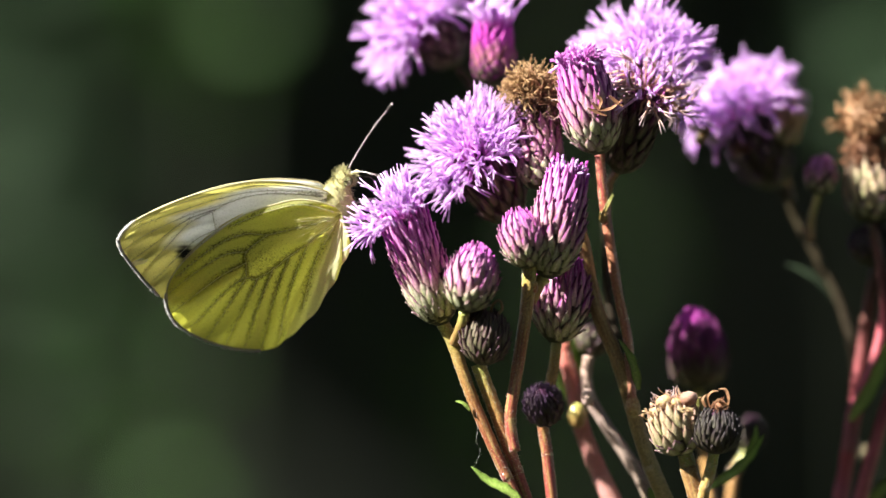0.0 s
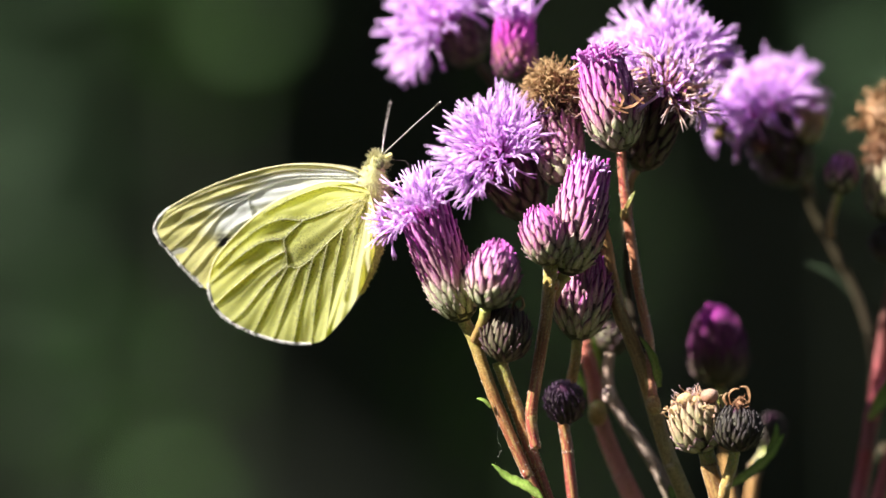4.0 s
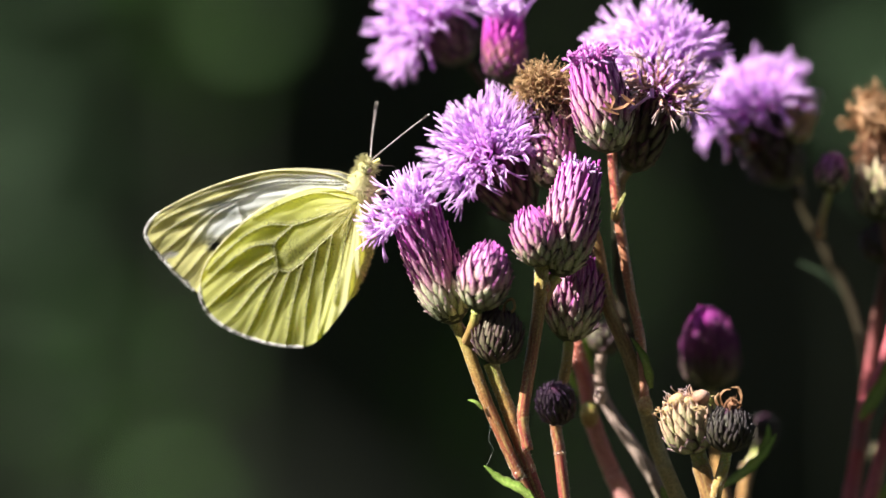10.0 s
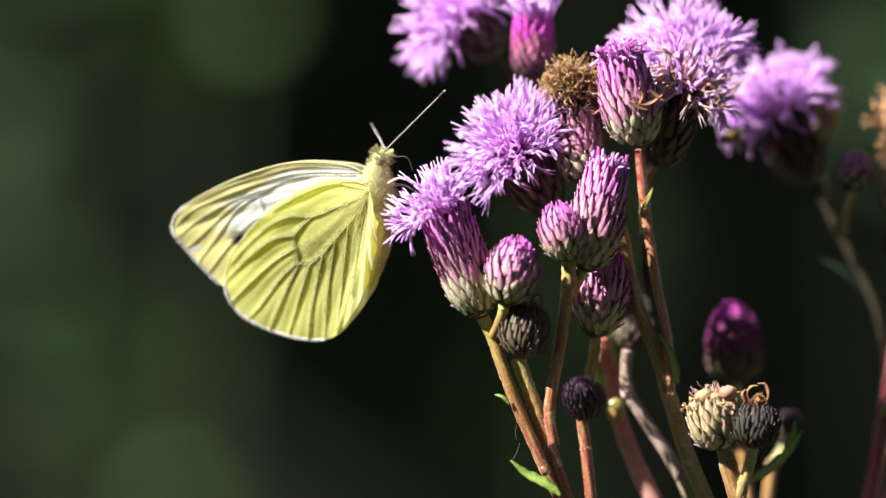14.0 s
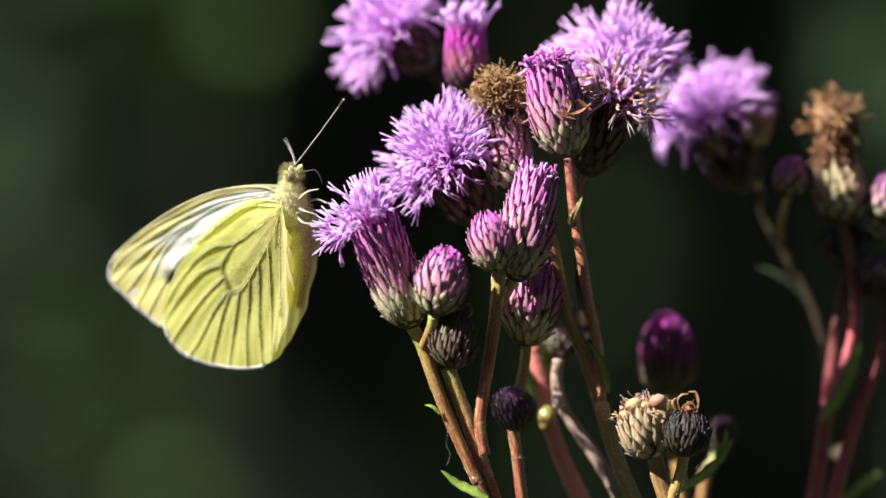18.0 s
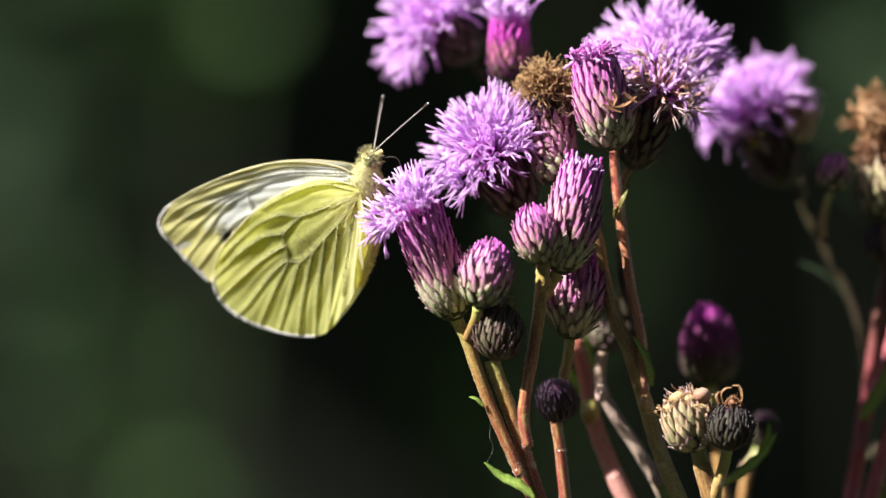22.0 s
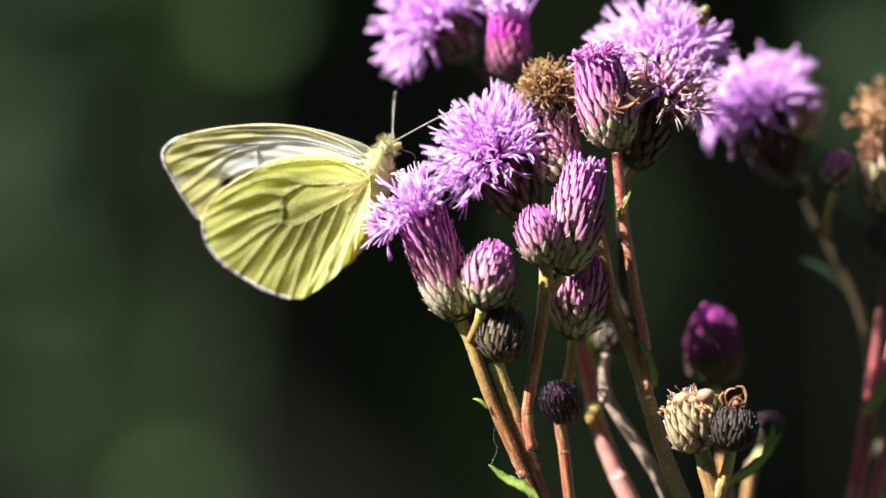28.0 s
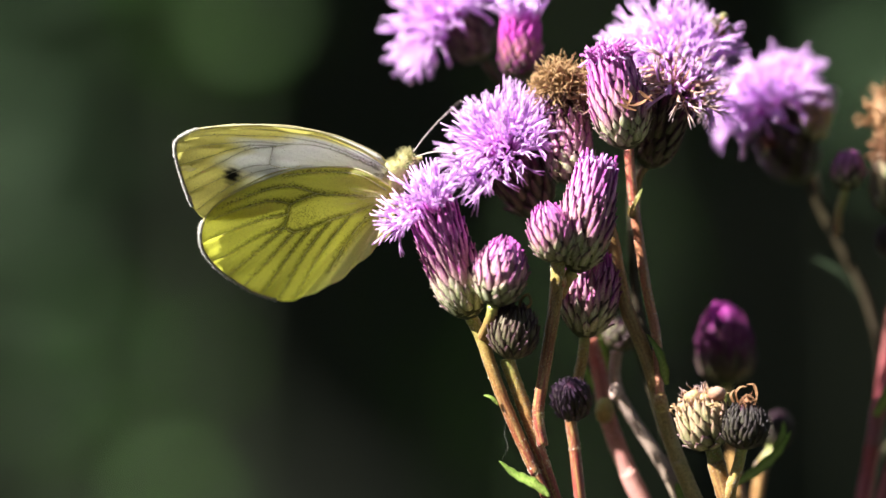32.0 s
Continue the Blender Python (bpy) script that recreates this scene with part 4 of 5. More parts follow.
    for j in range(ne - 1):
        if not 0.42 <= j / ne <= 0.735:
            continue
        for q in range(5):
            e = s.v[j * w + nr].lerp(s.v[(j + 1) * w + nr], q / 5)
            d = (e - Vector((o.x, e.y, o.z))).normalized()
            tip = e + d * UNIT * g.uniform(2, 4.2) + Vector((g.uniform(-2, 2), g.uniform(-2, 2), g.uniform(-2, 2))) * UNIT
            fr.ring_tube([e - d * 2 * UNIT, e.lerp(tip, 0.5), tip], [0.9 * UNIT, 0.7 * UNIT, 0.3 * UNIT], sides=3)
    part("fringe", fr, M_FRINGE, ob, "white hair fringe", None, "stuff")
    # the thick front edge
    lead = [p + Vector((0, 0, 0)) for p in (s.v[j * w + nr] for j in range(0, int(ne * 0.45), 3))]
    part("front_edge", Shape().ring_tube(lead, [1.3 * UNIT] * len(lead), sides=6), M_CREAM, ob)
    return ob


def basal_hairs(wing_ob, count, seed):
    """Long pale hairs that lie over the wing's base, fanning out from the body."""
    g = random.Random(seed)
    h = Shape()
    def over(r):
        return -0.0008 - 30 * UNIT * math.exp(-(r / 105) ** 2)

    for _ in range(count):
        a = radians(g.uniform(112, 172))
        r0, ln = g.uniform(8, 64), g.uniform(12, 30)
        way = Vector((math.cos(a), 0, -math.sin(a)))
        p, q = wp(588, 366, over(r0)) + way * r0 * UNIT, wp(588, 366, over(r0 + ln)) + way * (r0 + ln) * UNIT
        bend = Vector((g.uniform(-3, 3), g.uniform(-2, 0), g.uniform(-3, 3))) * UNIT
        h.ring_tube([p, p.lerp(q, 0.5) + bend, q], [0.3 * UNIT, 0.26 * UNIT, 0.12 * UNIT], sides=3, caps=False)
    part("basal_hair", h, M_FUR, wing_ob, "long pale hairs over the wing base", None, "stuff")


SPOT = [(328, 452, 17)]
hind_near = wing("hind_wing", HIND, (590, 362), HIND_VEINS, 1, -0.0006, M_HIND, "yellow-green hind wing with dusky veins")
basal_hairs(hind_near, 110, 4)
fore_near = wing("fore_wing", FORE, (588, 345), FORE_VEINS, 1, -0.00015, M_FORE, "whitish fore wing, yellow tip, black spot", SPOT, 2.8, 5.0, 3.4)
fore_far = wing("fore_wing", FORE, (588, 345), FORE_VEINS, -1, 0.00005, M_FORE_IN, "white inner side of the fore wing", [(330, 455, 17), (395, 425, 15)], 0.8, 5.0, 0.8)
hind_far = wing("hind_wing", HIND, (590, 362), HIND_VEINS, -1, 0.0003, M_FORE_IN, "white inner side of the hind wing", (), 0.8, 5.0, 0.8)


def furry(name, pts, radii, mat, count, hair, label, seed):
    c = curve_points([wp(*p) for p in pts], 6)
    n = len(c)
    rr = [UNIT * float(np.interp(i / (n - 1), np.linspace(0, 1, len(radii)), radii)) for i in range(n)]
    s = Shape().ring_tube(c, rr, sides=14)
    ob = part(name, s, mat, butterfly, label)
    g = random.Random(seed)
    h = Shape()
    for _ in range(count):
        i = g.randrange(n - 1)
        p, q = c[i], c[i + 1]
        d = (q - p).normalized()
        side = d.orthogonal().normalized()
        side.rotate(Matrix.Rotation(g.uniform(0, 6.283), 3, d))
        a = p.lerp(q, g.random()) + side * rr[i] * 0.9
        w = (side * 0.8 + d * g.uniform(0.0, 1.0) + Vector((g.uniform(-.4, .4), g.uniform(-.4, .4), g.uniform(-.4, .4)))).normalized()
        b = a + w * UNIT * hair * g.uniform(0.5, 1.1)
        h.ring_tube([a, a.lerp(b, 0.5) + d * UNIT, b], [0.6 * UNIT, 0.5 * UNIT, 0.2 * UNIT], sides=3, caps=False)
    part("fur", h, mat, ob, "", None, "stuff")
    return ob


furry("thorax", [(597, 322), (590, 345), (588, 372), (592, 402)], [16, 29, 31, 22], M_FUR, 1300, 13, "furry pale yellow thorax", 1)
furry("abdomen", [(596, 396), (596, 440), (581, 495), (563, 546)], [20, 19, 15, 5], M_BELLY, 1500, 7, "slender pale abdomen", 2)
furry("head", [(594, 326), (600, 312), (607, 301)], [13, 17, 10], M_FUR, 350, 14, "furry yellow head", 3)
for sy in (-1, 1):
    eye = Shape().ring_tube([wp(603 + 9 * q * 0.5, 314 - 9 * q, sy * 11 * UNIT) for q in (-1, -0.7, 0, 0.7, 1)], [UNIT * q for q in (1.5, 7, 9.5, 7, 1.5)], sides=12)
    part("eye", eye, M_EYE, butterfly, "olive compound eye")


def antenna(name):
    """Along z from its root: a dark shaft with pale rings, and a dark club with a pale tip."""
    def axis(t):
        return Vector((0, 7 * UNIT * math.sin(3 * t), 152 * UNIT * t))

    ts = [i / 24 for i in range(25)]
    rad = [UNIT * (0.95 if i < 22 else (1.7, 2.3, 1.6)[i - 22]) for i in range(25)]
    ob = part(name, Shape().ring_tube([axis(t) for t in ts], rad, sides=7), M_ANTENNA_DARK, butterfly, "thin dark antenna with pale rings and a club")
    rings = Shape()
    for i in range(26):
        t = 0.02 + 0.034 * i
        rings.ring_tube([axis(t), axis(t + 0.009), axis(t + 0.02)], [0.9 * UNIT, 1.4 * UNIT, 0.9 * UNIT], sides=7)
    rings.ring_tube([axis(0.985), axis(1.0), axis(1.012)], [1.5 * UNIT, 2.0 * UNIT, 0.9 * UNIT], sides=7)
    part("pale_ring", rings, M_ANTENNA, ob, "pale rings and tip", None, "stuff")
    return ob


ant_near, ant_far = antenna("antenna"), antenna("antenna")
ANT_NEAR, ANT_FAR = wp(608, 299, -6 * UNIT), wp(606, 297, 6 * UNIT)
prob = curve_points([wp(613, 312), wp(640, 309), (wp(652, 314)), wp(658, 335)], 6)
part("proboscis", Shape().ring_tube(prob, [0.9 * UNIT] * len(prob), sides=6), M_ANTENNA_DARK, butterfly, "thin curved dark feeding tube")
palp = curve_points([wp(610, 306), wp(618, 300), wp(624, 297)], 5)
part("palp", Shape().ring_tube(palp, [3 * UNIT] * (len(palp) - 1) + [1 * UNIT], sides=6), M_FUR, butterfly)
for i, (a, b, c, y0) in enumerate((((604, 362), (634, 346), (656, 344), -12), ((604, 368), (624, 378), (646, 388), -14), ((602, 380), (620, 398), (644, 404), -16), ((606, 366), (632, 362), (654, 372), 10), ((604, 372), (628, 384), (648, 392), 14))):
    pts = curve_points([wp(*a, y0 * UNIT), wp(*b, y0 * 1.6 * UNIT), wp(*c, y0 * 1.2 * UNIT)], 6)
    part("leg", Shape().ring_tube(pts, [2.8 * UNIT * (1 - 0.6 * q / len(pts)) for q in range(len(pts))], sides=6), M_LIMB, butterfly, "pale thin leg")


# ---- the small fly on the flower at the side ----
fly = tagged(new("hoverfly"), "small yellow-brown banded fly on a lilac flower", "fly")
fly.empty_display_size = 0.005
part("body", Shape().ring_tube([(0, 0, UNIT * q) for q in (-20, -17, -10, -3, 4, 8, 12, 18)], [UNIT * q for q in (2, 7, 11, 10.5, 8, 10, 10, 5)], sides=12), M_FLY, fly, "banded body")
part("head", Shape().ring_tube([(0, 0, UNIT * q) for q in (17, 19, 23, 27)], [UNIT * q for q in (4, 8, 8, 3)], sides=12), M_EYE, fly, "dark rounded head")
for sx in (-1, 1):
    s = Shape()
    for i in range(9):
        t = i / 8
        for q in (-1, 1):
            s.v.append(Vector((sx * UNIT * (6 + 30 * t), -5 * UNIT, UNIT * (8 - 8 * t + q * 7 * math.sin(math.pi * (0.1 + 0.85 * t))))))
            s.uv.append((0.5, t))
        if i:
            a = 2 * i - 2
            s.f.append((a, a + 1, a + 3, a + 2))
    part("wing", s, M_FLYWING, fly, "clear narrow wing")
    for z in (2, 8, 13):
        pts = [Vector((sx * 8 * UNIT, 0, z * UNIT)), Vector((sx * 16 * UNIT, -4 * UNIT, (z - 4) * UNIT)), Vector((sx * 19 * UNIT, 4 * UNIT, (z - 12) * UNIT))]
        part("leg", Shape().ring_tube(pts, [1.4 * UNIT, 1.2 * UNIT, 0.8 * UNIT], sides=5), M_EYE, fly)


# ---- the ground and the shaded thicket behind ----
g_s = Shape()
g_s.v = [Vector(p) for p in ((-400, -400, 0), (400, -400, 0), (400, 400, 0), (-400, 400, 0))]
g_s.uv = [(0, 0), (1, 0), (1, 1), (0, 1)]
g_s.f = [(0, 1, 2, 3)]
tagged(new("ground", g_s.mesh("ground", M_GROUND)), "dark meadow soil with sparse growth", "ground", kind="structure")


def leaf_spray(shape, centre, spread, count, size, g, facing=None):
    for _ in range(count):
        p = Vector(centre) + Vector((g.gauss(0, spread[0]), g.gauss(0, spread[1]), g.gauss(0, spread[2])))
        m = Matrix.Translation(p) @ Euler((g.uniform(-1.2, 1.2), g.uniform(-1.2, 1.2), g.uniform(0, 6.28))).to_matrix().to_4x4() @ Matrix.Scale(size * g.uniform(0.6, 1.3), 4)
        b = len(shape.v)
        for q in ((0, 0, 0), (0.28, 0.35, 0.06), (0.25, 0.7, 0.04), (0, 1, -0.05), (-0.25, 0.7, 0.04), (-0.28, 0.35, 0.06), (0, 0.5, -0.03)):
            shape.v.append(m @ Vector(q))
            shape.uv.append((q[0] + 0.5, q[1]))
        for a, c in ((0, 1), (1, 2), (2, 3), (3, 4), (4, 5), (5, 0)):
            shape.f.append((b + a, b + c, b + 6))


def sapling(base, clumps, mat, label, seed, height=1.3):
    ob = tagged(new("sapling"), label, "shrub", "saplings")
    ob.location = base
    g = random.Random(seed)
    b = Vector(base)
    tr = curve_points([(0, 0, -0.02), (g.uniform(-.02, .02), 0.02, height * 0.4), (g.uniform(-.02, .02), 0.03, height * 0.75), (g.uniform(-.03, .03), 0.03, height)], 6)
    part("trunk", Shape().ring_tube(tr, [0.0035 * (1 - 0.7 * i / len(tr)) for i in range(len(tr))], sides=8), M_TWIG, ob)
    crown = Shape()
    for centre, spread, count, size in clumps:
        leaf_spray(crown, Vector(centre) - b, spread, count, size, g)
        twig = [Vector((0, 0.02, max(0.05, centre[2] - 0.12))), (Vector(centre) - b) * 0.5 + Vector((0, 0.01, centre[2] * 0.5 - 0.03)), Vector(centre) - b]
        part("twig", Shape().ring_tube(curve_points(twig, 4), [0.0012] * 9, sides=6), M_TWIG, ob)
    part("crown", crown, mat, ob, "loose small leaves", None, "stuff")
    return ob


Y1 = 0.70
sapling((at(300, 0, Y1).x, Y1, 0), [(at(295, 65, Y1), (0.007, 0.04, 0.014), 17, 0.0085), (at(285, 720, Y1), (0.008, 0.04, 0.017), 14, 0.0085), (at(300, 2700, Y1), (0.04, 0.04, 0.04), 60, 0.02), (at(290, -1700, Y1), (0.04, 0.04, 0.03), 60, 0.02)], M_FOLIAGE, "slender sapling with sunlit green leaves", 5)
sapling((at(-40, 0, Y1).x, Y1 + 0.1, 0), [(at(80, 350, Y1 + 0.1), (0.009, 0.04, 0.034), 180, 0.0085), (at(0, 800, Y1 + 0.1), (0.008, 0.04, 0.02), 7, 0.0085), (at(-250, 0, Y1 + 0.1), (0.03, 0.03, 0.03), 60, 0.018)], M_FOLIAGE_GREY, "slender sapling with grey-green leaves", 6)
sapling((at(1600, 0, Y1).x, Y1 + 0.05, 0), [(at(1545, 100, Y1), (0.007, 0.04, 0.009), 32, 0.0085), (at(2300, 400, Y1), (0.02, 0.03, 0.03), 40, 0.016)], M_FOLIAGE_GREY, "slender sapling with grey-green leaves", 8)


sapling((at(1080, 0, 1.3).x, 1.3, 0), [(at(1020, 420, 1.3), (0.010, 0.05, 0.03), 18, 0.009), (at(900, 760, 1.3), (0.010, 0.05, 0.02), 12, 0.009), (at(1100, 3000, 1.3), (0.04, 0.04, 0.05), 60, 0.02)], M_FOLIAGE, "slender sapling with sparse green leaves", 9)


# the hedge looks shaded mostly through its darkened leaf colour
def thicket():
    ob = tagged(new("hedge"), "dense hedge of small leaves, coloured dark for shade", "hedge")
    ob.location = (0, 4.2, 0)
    g = random.Random(11)
    core = Shape()
    for i in range(41):
        for j in range(15):
            x, z = -5 + 0.25 * i, -0.02 + 0.2 * j
            core.v.append(Vector((x, 0.35 + 0.1 * noise.noise((x * 2, z * 2, 0.3)) + 0.02 * j, z)))
            core.uv.append((i / 40, j / 14))
    nb = len(core.v)
    core.v += [Vector((p.x, p.y + 0.8, p.z)) for p in core.v]
    core.uv += core.uv
    for i in range(40):
        for j in range(14):
            a = i * 15 + j
            core.f.append((a, a + 15, a + 16, a + 1))
            core.f.append((nb + a, nb + a + 1, nb + a + 16, nb + a + 15))
    part("inner_growth", core, M_FOLIAGE_DARK, ob, "tangled inner growth, coloured dark for shade")
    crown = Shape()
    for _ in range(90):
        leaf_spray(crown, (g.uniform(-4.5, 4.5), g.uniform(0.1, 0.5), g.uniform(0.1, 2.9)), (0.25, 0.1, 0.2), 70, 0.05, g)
    part("leaves", crown, M_FOLIAGE_DARK, ob, "small leaves, coloured dark for shade", None, "stuff")
    for x in (-3.5, -2, -0.6, 0.7, 2.1, 3.6):
        tr = curve_points([(x, 0.6, -0.03), (x + 0.05, 0.62, 0.8), (x - 0.04, 0.65, 1.8), (x, 0.7, 2.6)], 4)
        part("trunk", Shape().ring_tube(tr, [0.035 - 0.002 * i for i in range(len(tr))], sides=8), M_BARK, ob)


thicket()


def shade_tree(place, box, clumps, seed):
    """An added tree out of view at the edge of the glade, whose crown keeps the sky off."""
    ob = tagged(new("tree"), "unseen added tree whose crown keeps the sky off", "tree", "trees round the glade")
    ob.location = place
    g = random.Random(seed)
    tr = curve_points([(0, 0, -0.05), (0.05, 0.02, 1.2), (-0.05, 0.05, 2.6), (0.1, 0, 4.0)], 5)
    part("trunk", Shape().ring_tube(tr, [0.16 - 0.007 * i for i in range(len(tr))], sides=12), M_BARK, ob)
    crown = Shape()
    b = Vector(place)
    for i in range(clumps):
        c = Vector((g.uniform(box[0], box[1]), g.uniform(box[2], box[3]), g.uniform(box[4], box[5])))
        leaf_spray(crown, c - b, (0.28, 0.25, 0.2), 40, 0.16, g)
    mid = Vector(((box[0] + box[1]) / 2, (box[2] + box[3]) / 2, (box[4] + box[5]) / 2)) - b
    for i in range(7):
        a = i * 0.9
        end = mid + Vector((math.cos(a) * (box[1] - box[0]) * 0.35, math.sin(a) * (box[3] - box[2]) * 0.35, 0.2))
        lm = curve_points([(0, 0, 1.8 + 0.15 * i), end * 0.5 + Vector((0, 0, 1.3)), end], 4)
        part("limb", Shape().ring_tube(lm, [0.06 - 0.005 * q for q in range(len(lm))], sides=8), M_BARK, ob)
    part("crown", crown, M_FOLIAGE_DARK, ob, "dense leaves, coloured dark for shade", None, "stuff")


# unseen crowns added round the plants to cut the fill light
shade_tree((-2.6, 4.1, 0), (-6.0, 1.0, 1.5, 6.5, 2.0, 4.8), 380, 17)
shade_tree((3.4, 2.6, 0), (0.4, 6.0, -0.6, 6.0, 1.9, 5.0), 380, 18)
shade_tree((2.9, -2.6, 0), (0.8, 6.0, -5.5, -1.6, 0.6, 5.0), 380, 19)
shade_tree((-1.4, -4.6, 0), (-4.5, 1.0, -6.5, -2.6, 0.6, 5.0), 330, 20)
shade_tree((-4.6, 0.5, 0), (-7.0, -3.3, -4.0, 2.5, 0.5, 3.4), 300, 21)

# ---- what moves ----
# seconds, shift right and down on the picture plane, turn in degrees, about its middle
SWAY_A = [
    (0, 0, 0, -0), (0.5, 24.4, -1.8, -0.07), (1, 54.6, -7.6, -0.4), (1.5, 77.1, -9.9, -0.42), (2, 83.3, -12.4, -0.36), (2.5, 68.8, -11.7, -0.49),
    (3, 44.1, -7, -0.3), (3.5, 36.2, -3.9, -0.15), (5.5, 45.6, -6.5, -0.19), (6, 25.2, -4.1, -0.07), (6.5, 40.1, -5.4, -0.13), (7, 86, -10.4, -0.28),
    (7.5, 124, -14, -0.44), (8, 133.2, -15.6, -0.59), (8.5, 99.9, -12.3, -0.53), (9, 45.6, -6.7, -0.21), (9.5, 18.8, -2.8, -0.05), (10, 22, -2.3, 0.05),
    (10.5, 41.9, -3.6, 0.03), (11, 57.6, -4.6, -0.07), (11.5, 49, -4.7, -0.16), (12, 24.2, -3.3, -0.02), (12.5, 15, -3.3, -0.05), (13, 29.2, -5.7, -0.1),
    (13.5, 56.8, -9, -0.18), (15.5, 69.6, -11.2, -0.34), (16, 15.6, -4.4, -0.12), (16.5, -20.1, 1.1, 0.16), (17, -37.8, 3.1, 0.12), (17.5, -46.7, 5.2, 0.29),
    (18, -54.3, 6, 0.17), (18.5, -60.8, 5.5, 0.23), (19, -80.4, 7.8, 0.3), (19.5, -94.6, 10.7, 0.46), (20, -77.1, 11.6, 0.68), (20.5, -35.3, 6.8, 0.39),
    (21, 13, -0.4, 0.14), (21.5, 32.5, -5.4, -0.06), (22, 24.6, -6.8, -0.24), (22.5, 7.7, -3.9, -0.1), (23, -1.1, -2, 0.07), (23.5, 1.6, 0.1, 0.19),
    (24, 13, -0.4, 0.15), (24.5, 23.6, -2.2, 0.08), (25, 30.2, -5.3, 0.03), (25.5, 36, -7.5, -0.12), (27.5, 42.2, -5.1, -0.06), (28, 30.3, -4.4, -0.04),
    (28.5, 36.8, -6.9, -0.09), (29, 66.8, -12.7, -0.31), (29.5, 97.3, -17.4, -0.53), (30, 105.7, -18.2, -0.69), (30.5, 85.4, -14.8, -0.51), (31, 52.5, -10.2, -0.37),
    (31.5, 37.4, -7.5, -0.22), (32, 51, -9.4, -0.31),
]
SWAY_B = [
    (0, 0, 0, -0), (0.5, 24.4, -2.2, -0.07), (1, 54.6, -9.1, -0.4), (1.5, 77.1, -11.9, -0.42), (2, 83.3, -14.9, -0.36), (2.5, 68.8, -14, -0.49),
    (3, 44.1, -8.4, -0.3), (3.5, 36.2, -4.7, -0.15), (5.5, 45, -8, -0.19), (6, 25, -2, -0.07), (6.5, 37, -7, -0.13), (7, 80, -17, -0.28),
    (7.5, 115, -26, -0.44), (8, 128, -30, -0.59), (8.5, 96, -22, -0.53), (9, 45, -10, -0.21), (9.5, 17, -4, -0.05), (10, 19, -7, 0.05),
    (10.5, 37, -11, 0.03), (11, 50, -16, -0.07), (11.5, 43, -13, -0.16), (12, 21, -5, -0.02), (12.5, 16, -2, -0.05), (13, 28, -4, -0.1),
    (13.5, 56, -10, -0.18), (15.5, 70, -13, -0.34), (16, 19, -2, -0.12), (16.5, -18, 6, 0.16), (17, -33, 6, 0.12), (17.5, -44, 9, 0.29),
    (18, -48, 9, 0.17), (18.5, -51, 10, 0.23), (19, -71, 16, 0.3), (19.5, -85, 16, 0.46), (20, -77, 10, 0.68), (20.5, -36, -2, 0.39),
    (21, 10, -10, 0.14), (21.5, 33, -10, -0.06), (22, 28, -5, -0.24), (22.5, 11, 0, -0.1), (23, 2, -2, 0.07), (23.5, -1, -4, 0.19),
    (24, 10, -8, 0.15), (24.5, 19, -10, 0.08), (25, 28, -8, 0.03), (25.5, 36, -7, -0.12), (27.5, 39, -14, -0.06), (28, 27, -10, -0.04),
    (28.5, 36, -8, -0.09), (29, 66, -13, -0.31), (29.5, 96, -17, -0.53), (30, 105, -20, -0.69), (30.5, 82, -17, -0.51), (31, 53, -13, -0.37),
    (31.5, 36, -10, -0.22), (32, 48, -11, -0.31),
]
SWAY_C = [
    (0, 0, 0, -0), (0.5, 23, -3, -0.07), (1, 56.7, -7.6, -0.4), (1.5, 73.5, -7.6, -0.42), (2, 76.6, -12.2, -0.36), (2.5, 61.3, -12.2, -0.49),
    (3, 39.8, -7.6, -0.3), (3.5, 35.2, -4.5, -0.15), (5.5, 41.4, -7.6, -0.19), (6, 23, -3, -0.07), (6.5, 36.8, -4.5, -0.13), (7, 81.2, -12.2, -0.28),
    (7.5, 117.9, -16.8, -0.44), (8, 127.1, -21.4, -0.59), (8.5, 95, -15.3, -0.53), (9, 42.9, -6.1, -0.21), (9.5, 16.9, -3, -0.05), (10, 21.5, -1.5, 0.05),
    (10.5, 39.8, -6.1, 0.03), (11, 55.1, -7.6, -0.07), (11.5, 46, -9.1, -0.16), (12, 21.5, -3, -0.02), (12.5, 12.3, -4.5, -0.05), (13, 24.5, -7.6, -0.1),
    (13.5, 52.1, -10.7, -0.18), (15.5, 64.3, -10.7, -0.34), (16, 12.3, -4.5, -0.12), (16.5, -21.4, 1.6, 0.16), (17, -36.7, 3.1, 0.12), (17.5, -44.4, 6.2, 0.29),
    (18, -52, 6.2, 0.17), (18.5, -58.2, 4.6, 0.23), (19, -78.1, 7.7, 0.3), (19.5, -88.8, 10.8, 0.46), (20, -74.8, 11.6, 0.68), (20.5, -34.2, 6.8, 0.39),
    (21, 12.6, -0.4, 0.14), (21.5, 30.6, -6.1, -0.06), (22, 21.5, -7.6, -0.24), (22.5, 3.1, -6.1, -0.1), (23, -1.5, -3, 0.07), (23.5, 1.5, 0, 0.19),
    (24, 13.8, -3, 0.15), (24.5, 23, -4.5, 0.08), (25, 29.1, -4.5, 0.03), (25.5, 33.7, -7.6, -0.12), (27.5, 41.4, -6.1, -0.06), (28, 29.1, -6.1, -0.04),
    (28.5, 35.2, -6.1, -0.09), (29, 61.3, -13.7, -0.31), (29.5, 90.4, -19.9, -0.53), (30, 99.5, -19.9, -0.69), (30.5, 79.6, -15.3, -0.51), (31, 50.5, -10.7, -0.37),
    (31.5, 35.2, -7.6, -0.22), (32, 49, -9.1, -0.31),
]
